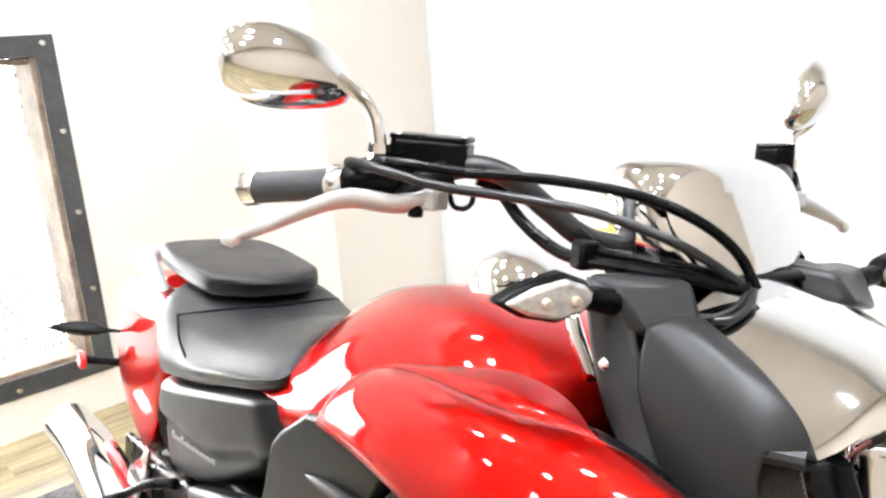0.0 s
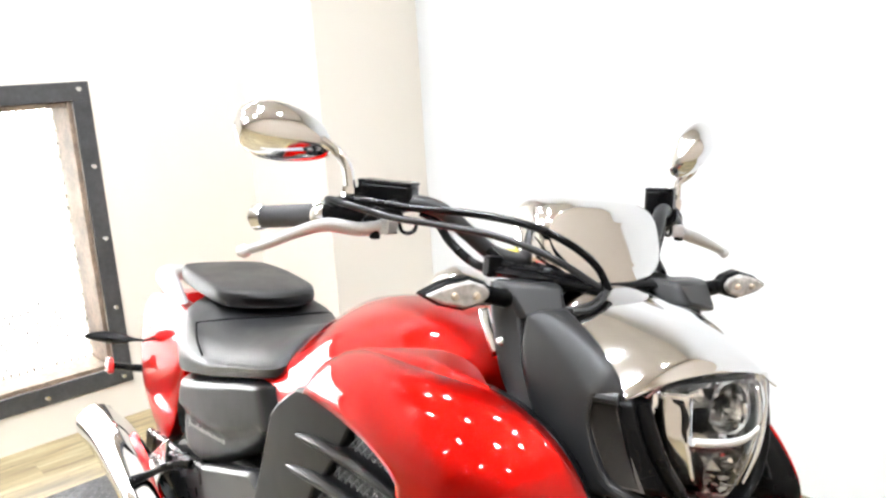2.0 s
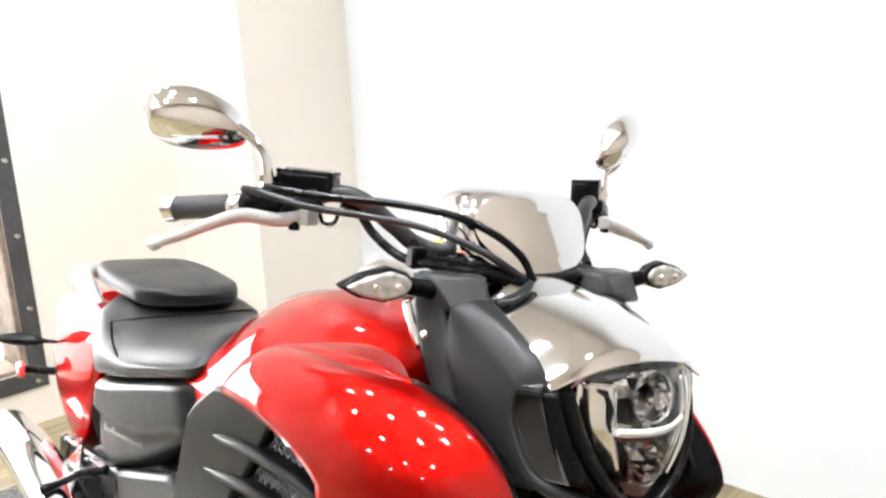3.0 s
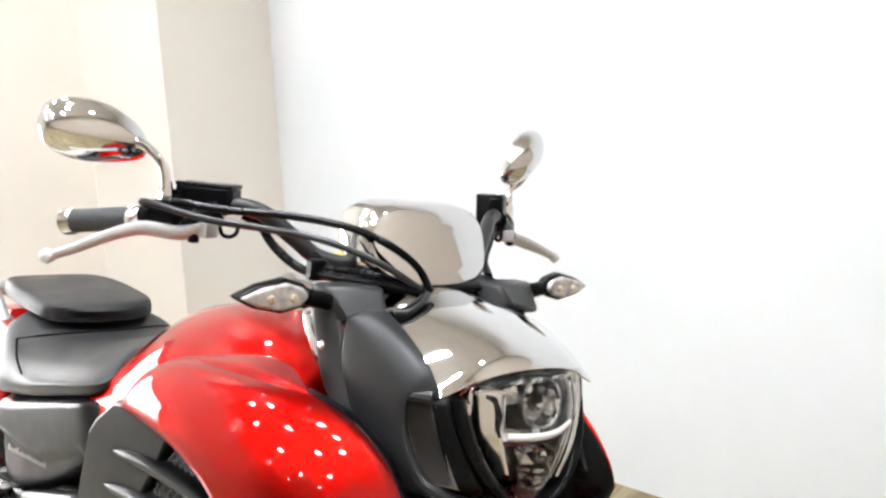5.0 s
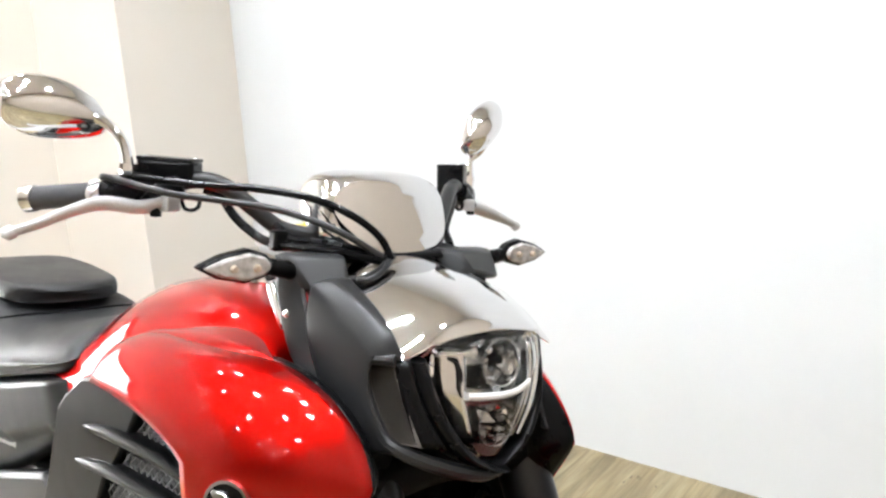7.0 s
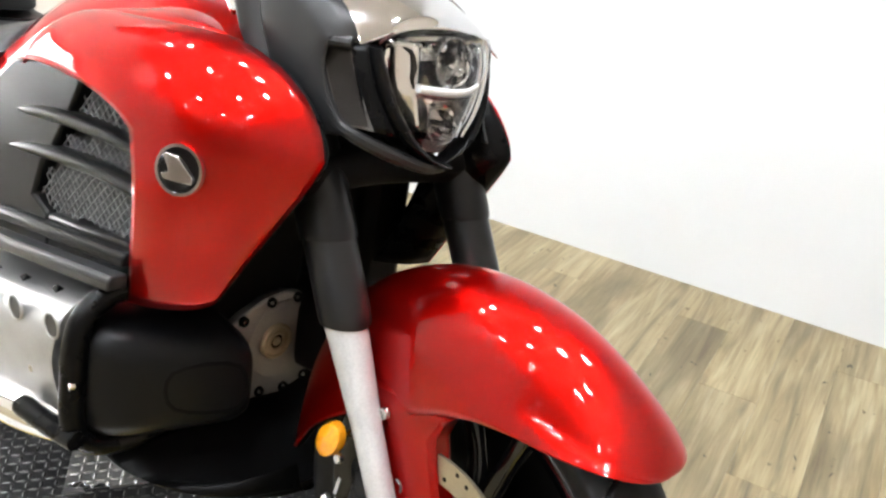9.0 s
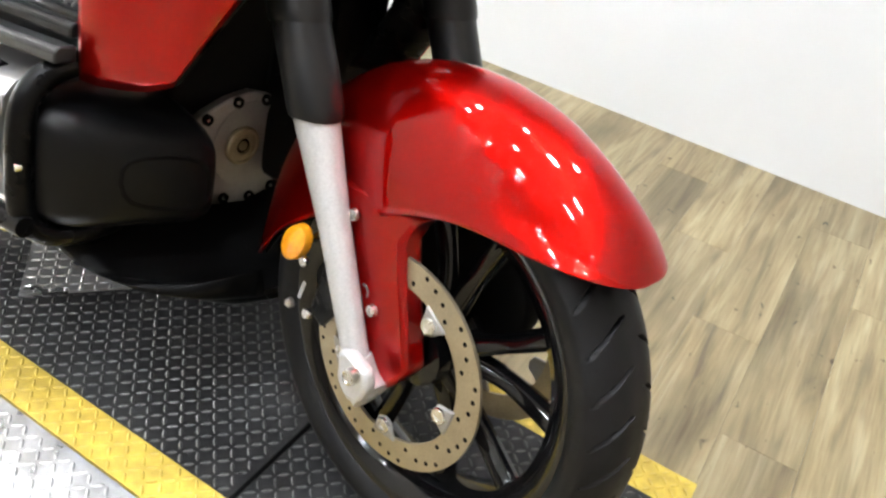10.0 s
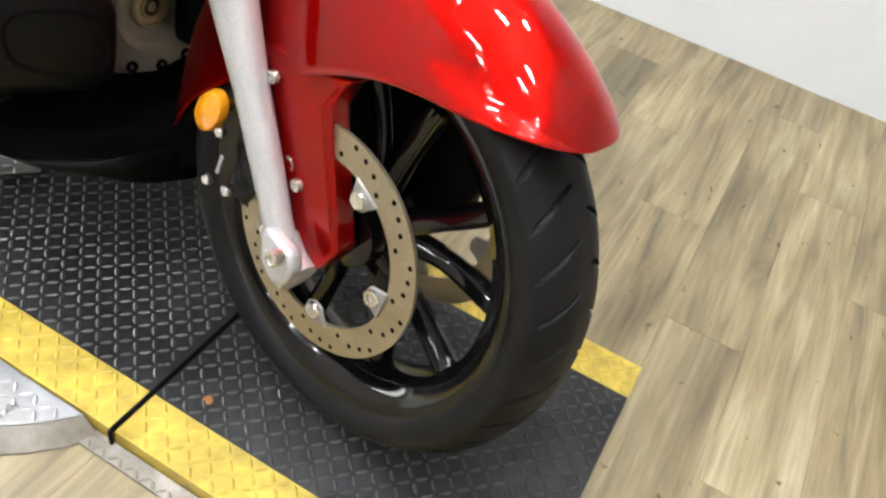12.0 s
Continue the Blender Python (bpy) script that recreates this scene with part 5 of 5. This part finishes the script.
for x, w, t, b in ((-1.462, 0.11, 0.836, 0.81), (-1.474, 0.125, 0.848, 0.81), (-1.51, 0.135, 0.854, 0.812), (-1.62, 0.141, 0.858, 0.816), (-1.74, 0.142, 0.862, 0.82), (-1.84, 0.13, 0.863, 0.822), (-1.9, 0.105, 0.858, 0.824), (-1.92, 0.07, 0.85, 0.828)):
    half = [(0.55, t - 0.0005), (0.85, t - 0.002), (0.95, t - 0.007), (1.0, t - 0.02), (1.0, (t + b) / 2 - 0.006), (0.95, b), (0.5, b)]
    bow = -0.055 * min(1, max(0, (x + 1.66) / 0.17))
    rings.append([(x, 0, t)] + [(x + bow * k * k, -w * k, z) for k, z in half] + [(x + bow * k * k, w * k, z) for k, z in half[::-1]])
pil = body("pillion_seat", loft(rings, steps=5), VINYL, "black vinyl pillion seat", smooth=80)
for s in (-1, 1):
    body("grab_rail", tube(side([(-1.68, -0.15, 0.725), (-1.74, -0.155, 0.758), (-1.84, -0.155, 0.798), (-1.93, -0.145, 0.815), (-2.01, -0.09, 0.808), (-2.03, 0.0, 0.804)], s), [0.012, 0.018, 0.026, 0.03, 0.022, 0.016], 14, 6), SILVER, "silver pillion grab rail")

# rear mudguard, wheel, lights
RX = Vector((-1.72, 0, 0.335))
rows = []
for th, lo, hi, w in ((52, 0.3, 0.4, 0.11), (70, 0.26, 0.42, 0.14), (90, 0.24, 0.43, 0.155), (110, 0.235, 0.44, 0.16), (130, 0.24, 0.445, 0.16), (150, 0.26, 0.44, 0.155), (168, 0.29, 0.42, 0.14), (184, 0.32, 0.4, 0.12), (196, 0.35, 0.385, 0.1)):
    a = radians(th)
    rows.append([RX + Vector(((lo + (hi - lo) * g) * math.cos(a), w * f, (lo + (hi - lo) * g) * math.sin(a))) for f, g in ((-1, 0.0), (-1.02, 0.4), (-0.95, 0.7), (-0.72, 0.9), (0, 1.0), (0.72, 0.9), (0.95, 0.7), (1.02, 0.4), (1, 0.0))])
rear = body("rear_mudguard", sheet(rows, 4, 5), RED, "candy red rear mudguard", smooth=70, shell=0.005)
rw = body("rear_wheel", lathe([(0.05, -0.08), (0.14, -0.07), (0.2, -0.085), (0.216, -0.085), (0.216, 0.085), (0.2, 0.085), (0.14, 0.07), (0.05, 0.08)], RX, n=48, ring=True), GLOSS, "gloss black rear wheel")
bm = tyre_mesh(0.33, 0.09, 0.214, 40, 360)
bmesh.ops.translate(bm, verts=bm.verts, vec=RX - Vector((0, 0, 0.005)))
body("tyre", bm, RUBBER, "wide black rear tyre", rw, smooth=50)
for s in (-1, 1):
    sg = body("rear_turn_signal", loft([[(-2.03 - 0.1 * t + dx * k, (0.16 + t * 0.17) * s, 0.6 + 0.005 * t + dz * k) for dx, dz in ((-0.03, 0), (-0.01, 0.02), (0.022, 0), (-0.01, -0.02))] for t, k in ((0, 0.25), (0.25, 0.3), (0.42, 0.9), (0.6, 1.0), (0.85, 0.6), (1.0, 0.08))], steps=4), PLASTIC, "black rear turn signal", smooth=60)
    body("signal_root", lathe([(0, 0.014), (0.016, 0.01), (0.018, 0), (0.018, -0.01)], (-2.02, 0.155 * s, 0.598), n=14), REDLENS, "red root of the signal", sg)
    rf = body("rear_reflector", lathe([(0, 0.008), (0.022, 0.006), (0.026, 0), (0.026, -0.01)], n=24), REDLENS, "round red reflector on a black arm")
    rf.matrix_basis = BODY @ Matrix.Translation((-2.2, 0.24 * s, 0.485)) @ pose(0, 0, 0, 0, 0, 0 if s > 0 else 180)
    arm = body("reflector_arm", tube([(-2.2, 0.23 * s, 0.485), (-2.13, 0.17 * s, 0.49), (-2.05, 0.1 * s, 0.5)], 0.012, 10, 4), PLASTIC, "black arm")
body("tail_light", loft([[(x, y * k, z + dz * k) for y, dz in ((-0.07, 0), (-0.05, 0.022), (0.05, 0.022), (0.07, 0), (0.05, -0.022), (-0.05, -0.022))] for x, k, z in ((-2.05, 0.8, 0.72), (-2.14, 1.0, 0.71), (-2.165, 0.8, 0.705), (-2.17, 0.4, 0.705))], steps=4), REDLENS, "red tail light", smooth=60)

for s in (-1, 1):
    body("tail_side_panel", loft([[(-1.85 + (x + 1.85) * k, y * s, 0.58 + (z - 0.58) * k) for x, z in ((-1.68, 0.6), (-1.6, 0.74), (-1.75, 0.775), (-2.0, 0.75), (-2.1, 0.62), (-2.06, 0.45), (-1.82, 0.36))] for k, y in ((1.0, 0.13), (1.0, 0.158), (0.96, 0.17), (0.7, 0.178))], steps=4), RED, "candy red tail side panel", smooth=60)

for s in (-1, 1):
    arm_side = body("swingarm", prism([(-1.78, 0.29), (-1.72, 0.4), (-1.45, 0.5), (-1.1, 0.53), (-0.95, 0.47), (-1.0, 0.27), (-1.6, 0.23)], 0.115 * s, 0.168 * s), SOFTBLACK, "black rear swingarm", bevel=0.012)
    body("muffler_bracket", prism([(-1.95, 0.36), (-1.5, 0.42), (-1.4, 0.3), (-1.5, 0.2), (-1.95, 0.22)], 0.168 * s, 0.19 * s), PLASTIC, "black muffler bracket", arm_side, bevel=0.008)
    for x, z, r in ((-1.4, 0.43, 0.016), (-1.25, 0.4, 0.02), (-1.62, 0.33, 0.022)):
        body("pivot_bolt", lathe([(0, 0.008 * s), (r * 0.6, 0.008 * s), (r * 0.7, 0.011 * s), (r, 0.009 * s), (r * 1.05, 0)], (x, 0.168 * s, z), n=18), STEEL, "bright pivot bolt", arm_side)

# side covers
for s in (-1, 1):
    grid = coons([(-1.6, 0, 0.622), (-1.48, 0, 0.655), (-1.3, 0, 0.702), (-1.12, 0, 0.745), (-1.0, 0, 0.765)], [(-1.6, 0, 0.455), (-1.5, 0, 0.436), (-1.41, 0, 0.452), (-1.24, 0, 0.528), (-1.09, 0, 0.612), (-0.95, 0, 0.715)],
                 [(-1.6, 0, 0.622), (-1.64, 0, 0.54), (-1.6, 0, 0.455)], [(-1.0, 0, 0.765), (-0.968, 0, 0.742), (-0.95, 0, 0.715)], 56, 36)
    for j, row in enumerate(grid):
        for i, p in enumerate(row):
            rim = min(1, 7 * min(i / 55, 1 - i / 55, j / 35, 1 - j / 35))
            line = float(np.interp(p.x, (-1.6, -1.55, -1.4, -1.26, -1.06), (0.6, 0.556, 0.558, 0.582, 0.66)))
            swell = min(1, max(0, (p.z - line) / 0.035 + 0.5))
            swell = swell * swell * (3 - 2 * swell) if p.x > -1.575 else 1.0
            p.y = s * (0.165 + 0.036 * (1 - (1 - rim) ** 2) + 0.017 * swell * min(1, 0.4 + rim))
    cover = body("side_cover", grid_mesh(grid), SOFTBLACK, "black plastic side cover with a sunk lower field", smooth=80, shell=0.004)
    rng = random.Random(7)
    for k in range(17):
        f = k / 16
        h = 0.016 if k in (0, 4, 9) else rng.uniform(0.007, 0.011)
        body("lettering_bar", block((-1.51 + 0.235 * f, 0.2035 * s, 0.522 + 0.036 * f + (h - 0.008) / 2), (0.0065 if k % 2 else 0.009, 0.003, h), pose(0, 0, 0, 0, 18 - 6 * (k % 3), 0).to_3x3()), ALU, "pale raised lettering bar", cover, bevel=0.001)

# engine: heads, covers, guards, belly pan, exhaust
for s in (-1, 1):
    hd = body("cylinder_head", loft([[(x, y * s, z + 0.2 * (x + 0.52)) for y, z in ((0.14, 0.54), (0.28, 0.545), (0.325, 0.53), (0.345, 0.475), (0.34, 0.42), (0.322, 0.365), (0.29, 0.33), (0.14, 0.315))] for x in (-1.02, -0.98, -0.74, -0.55, -0.52)], steps=2), HEADALU, "grey cast cylinder head", smooth=45)
    for k in range(4):
        x = -0.531 - 0.107 * k
        # dark grey colour stands for the shade inside each recess
        body("head_recess", lathe([(0.017, 0.003 * s), (0.015, 0.0035 * s), (0.0125, -0.001 * s), (0.011, -0.002 * s), (0.0, -0.002 * s)], (x, 0.3375 * s, 0.511 + 0.15 * (x + 0.529)), n=20), GREY, "round recess with its shade put into a dark grey", hd)
        body("recess_rim", lathe([(0.0165, 0.0), (0.018, 0.004 * s), (0.0205, 0.003 * s), (0.021, 0.0)], (x, 0.338 * s, 0.511 + 0.15 * (x + 0.529)), n=24), ALU, "cast rim", hd)
        body("head_bolt", lathe([(0, 0.008 * s), (0.006, 0.008 * s), (0.007, 0)], (x + 0.05, 0.335 * s, 0.44 + 0.2 * (x + 0.52)), n=10), STEEL, "bright bolt", hd)
    for name, path, w, h, mat in (("coolant_rail", ((-1.0, 0.29, 0.512), (-0.78, 0.295, 0.548), (-0.455, 0.288, 0.594)), 0.03, 0.022, GREY), ("intake_rail", ((-1.0, 0.258, 0.545), (-0.78, 0.265, 0.58), (-0.46, 0.266, 0.622)), 0.028, 0.02, SOFTBLACK)):
        bar_mesh = bmesh.new()
        skin(bar_mesh, [[bar_mesh.verts.new((x, (y + dy * w) * s, z + dz * h)) for dy, dz in ((-0.5, 0.5), (0.3, 0.5), (0.5, 0.2), (0.5, -0.5), (-0.5, -0.5))] for x, y, z in path])
        body(name, bar_mesh, mat, "dark rail above the cylinder head", hd, smooth=20, bevel=0.003)
    for k in range(4):
        x = -0.6 - 0.1 * k
        body("head_cap", tube(side([(x, -0.29, 0.53 + 0.2 * (x + 0.52)), (x - 0.005, -0.302, 0.54 + 0.2 * (x + 0.52))], s), 0.014, 12, 1), MATT, "", hd)
    rings = []
    for x, y0, y1, z0, z1 in ((-0.56, 0.085, 0.318, 0.338, 0.525), (-0.52, 0.085, 0.322, 0.335, 0.528), (-0.485, 0.087, 0.318, 0.338, 0.522), (-0.462, 0.09, 0.303, 0.346, 0.51), (-0.447, 0.096, 0.278, 0.362, 0.492), (-0.441, 0.11, 0.24, 0.385, 0.47)):
        r, yc, zc = 0.42, (y0 + y1) / 2, (z0 + z1) / 2
        ring = [(yc + (y1 - y0) / 2 * abs(math.cos(a)) ** r * (1 if math.cos(a) > 0 else -1), zc + (z1 - z0) / 2 * abs(math.sin(a)) ** r * (1 if math.sin(a) > 0 else -1)) for a in (radians(15 + 30 * k) for k in range(12))]
        rings.append([(x + 0.3 * (0.318 - y) * (x + 0.56) / 0.12, y * s, z - 0.08 * (0.32 - y)) for y, z in ring])
    cover = body("head_end_cover", loft(rings, steps=5), SOFTBLACK, "satin black cylinder head end cover", smooth=80)
    body("cover_inset", loft([[(-0.425 + 0.3 * (0.3 - y) - 0.03 + d, y * s, z) for y, z in ((0.225 - q, 0.455 - q), (0.12 + q, 0.45 - q), (0.115 + q, 0.37 + q), (0.22 - q, 0.385 + q))] for d, q in ((0.0, 0.0), (0.017, 0.0), (0.02, 0.004), (0.016, 0.012))], steps=2), MATT, "recessed black panel", cover, smooth=50)
    body("cover_ring", loft([[(x, y * s, z) for y, z in ((0.12, 0.52), (0.27, 0.528), (0.305, 0.505), (0.314, 0.44), (0.303, 0.365), (0.265, 0.342), (0.12, 0.342))] for x in (-0.535, -0.522, -0.512)], steps=1), CHROME, "bright joint ring", hd, smooth=45)
    guard_bar = body("engine_guard", tube(side([(-0.47, -0.2, 0.57), (-0.482, -0.255, 0.572), (-0.49, -0.3, 0.55), (-0.492, -0.324, 0.51), (-0.492, -0.33, 0.433), (-0.492, -0.327, 0.36), (-0.487, -0.3, 0.324), (-0.477, -0.25, 0.318), (-0.47, -0.2, 0.33)], s), 0.018, 16, 6), PLASTIC, "black tubular engine guard")
    body("guard_peg", tube(side([(-0.47, -0.335, 0.35), (-0.55, -0.342, 0.345), (-0.605, -0.345, 0.345), (-0.612, -0.345, 0.345)], s), [0.015, 0.016, 0.017, 0.012], 14, 3), PLASTIC, "black peg with a bright end", guard_bar)
    pipe = body("exhaust_pipe", tube(side([(-0.5, -0.27, 0.34), (-0.56, -0.3, 0.325), (-0.75, -0.31, 0.28), (-1.1, -0.3, 0.23), (-1.4, -0.28, 0.22)], s), [0.028, 0.036, 0.04, 0.042, 0.045], 18, 5), CHROME, "chrome exhaust header pipe")
    muf = body("muffler", tube(side([(-1.36, -0.26, 0.235), (-1.46, -0.262, 0.255), (-1.64, -0.265, 0.285), (-1.95, -0.268, 0.318), (-2.2, -0.27, 0.3)], s), [0.045, 0.058, 0.062, 0.064, 0.063], 28, 5), CHROME, "long chrome muffler")
    body("muffler_mouth", tube(side([(-2.19, -0.27, 0.301), (-2.204, -0.27, 0.3)], s), 0.05, 24, 1), MATT, "", muf)
    peg = body("pillion_footrest", tube(side([(-1.5, -0.2, 0.42), (-1.56, -0.24, 0.4), (-1.62, -0.27, 0.36), (-1.64, -0.31, 0.34)], s), [0.013, 0.011, 0.01, 0.014], 12, 4), PLASTIC, "black folding footrest and bracket")
    body("footrest_bracket", prism([(-1.46, 0.44), (-1.7, 0.38), (-1.72, 0.33), (-1.6, 0.28), (-1.45, 0.33), (-1.3, 0.4), (-1.28, 0.45)], 0.17 * s, 0.2 * s), PLASTIC, "", peg, bevel=0.006)
    body("heel_guard", prism([(-1.66, 0.43), (-1.8, 0.34), (-1.78, 0.28), (-1.68, 0.33)], 0.205 * s, 0.215 * s), STEEL, "bright heel guard", peg, bevel=0.003)
    body("lower_side_panel", prism([(-1.4, 0.46), (-1.1, 0.56), (-0.98, 0.52), (-1.0, 0.42), (-1.35, 0.36)], 0.17 * s, 0.215 * s), GREY, "dark grey lower panel", bevel=0.012)
front_cover = body("engine_front_cover", prism([(-0.069, 0.448), (-0.042, 0.467), (0.004, 0.486), (0.05, 0.493), (0.094, 0.481), (0.12, 0.466), (0.149, 0.425), (0.144, 0.4), (0.134, 0.342), (0.117, 0.302), (0.057, 0.287), (-0.014, 0.297), (-0.052, 0.315), (-0.06, 0.38)], -0.505, -0.485, "x"), ALU, "grey cast engine front cover", bevel=0.004)
body("cover_dish", lathe([(0.078, -0.002), (0.076, 0.004), (0.07, 0.004), (0.06, 0.0015), (0.034, 0.0008)], (-0.487, 0.052, 0.4), "x", 44), ALU, "", front_cover, smooth=60)
body("centre_cap", lathe([(0.034, 0.0), (0.034, 0.006), (0.031, 0.009), (0.028, 0.009), (0.0265, 0.006), (0.02, 0.006), (0.0195, 0.008), (0.0145, 0.008), (0.013, 0.003), (0.009, 0.003), (0.008, 0.007), (0, 0.007)], (-0.486, 0.037, 0.4), "x", 36), DISC, "round bronze centre cap", front_cover, smooth=40)
body("cap_socket", lathe([(0.0135, 0.0), (0.0135, 0.0045), (0.009, 0.0045)], (-0.486, 0.037, 0.4), "x", 24), MATT, "dark ring in the cap", front_cover)
for y, z in ((-0.039, 0.457), (0.019, 0.479), (0.078, 0.476), (0.132, 0.43), (0.113, 0.308), (0.065, 0.298), (0.009, 0.306), (-0.036, 0.316)):
    socket = body("cover_bolt", lathe([(0.0, 0.003), (0.006, 0.003), (0.0075, 0.0065), (0.0092, 0.0065), (0.0098, 0.0)], (-0.486, y, z), "x", 16), MATT, "dark socket bolt", front_cover)
    body("bolt_head", lathe([(0.0, 0.0055), (0.0028, 0.0055), (0.0035, 0.002)], (-0.486, y, z), "x", 8), STEEL, "", socket)
belly = body("belly_pan", loft([[(x, 0, b), (x, -w * 0.6, b + 0.01), (x, -w, b + 0.07), (x, -w * 0.98, t), (x, w * 0.98, t), (x, w, b + 0.07), (x, w * 0.6, b + 0.01)] for x, w, b, t in ((-1.3, 0.18, 0.22, 0.36), (-1.0, 0.2, 0.21, 0.35), (-0.7, 0.225, 0.195, 0.335), (-0.54, 0.235, 0.178, 0.305), (-0.46, 0.225, 0.18, 0.272), (-0.4, 0.19, 0.185, 0.245), (-0.34, 0.13, 0.195, 0.232), (-0.31, 0.05, 0.208, 0.224))], steps=5), BELLY, "gloss black engine belly pan", smooth=70)
body("belly_bolt", lathe([(0, -0.006), (0.007, -0.006), (0.008, 0)], (-0.59, -0.232, 0.26), n=10), STEEL, "bright bolt", belly)
stand = body("side_stand", tube([(-0.95, 0.14, 0.2), (-1.0, 0.2, 0.1), (-1.03, 0.27, 0.053)], 0.013, 12, 4), MATT, "black side stand", smooth=60)
# ---- floor planks ----
PW, PL, SOUTH = 0.152, 0.914, -2.4


def plank_mesh(w, l):
    me = bpy.data.meshes.new("plank")
    bm = block((0, 0, -0.002), (w - 0.0007, l - 0.0007, 0.004))
    bm.to_mesh(me)
    bm.free()
    me.materials.append(PLANK)
    return me


whole = plank_mesh(PW, PL)
col = 0
x = X0 + PW / 2
while x < X1 + PW / 2:
    y = SOUTH - (0.31 * col) % PL
    north = 1.71 - 0.0318 * x
    while y < north:
        a, b = max(y, SOUTH), min(y + PL, north)
        if b - a > 0.02 and not (EDGE_R < a and b < EDGE_L and TAIL < x < HEAD):
            o = new("plank", whole if b - a > PL - 1e-6 else plank_mesh(PW, b - a))
            o.parent, o.location = sub, (x, (a + b) / 2, FLOOR)
        y += PL
    x += PW
    col += 1
tagged(part("plank_field", block(((X0 + X1) / 2, (SOUTH + Y0) / 2, FLOOR - 0.002), (X1 - X0, SOUTH - Y0, 0.004)), PLANK, sub, smooth=0), kind="stuff")
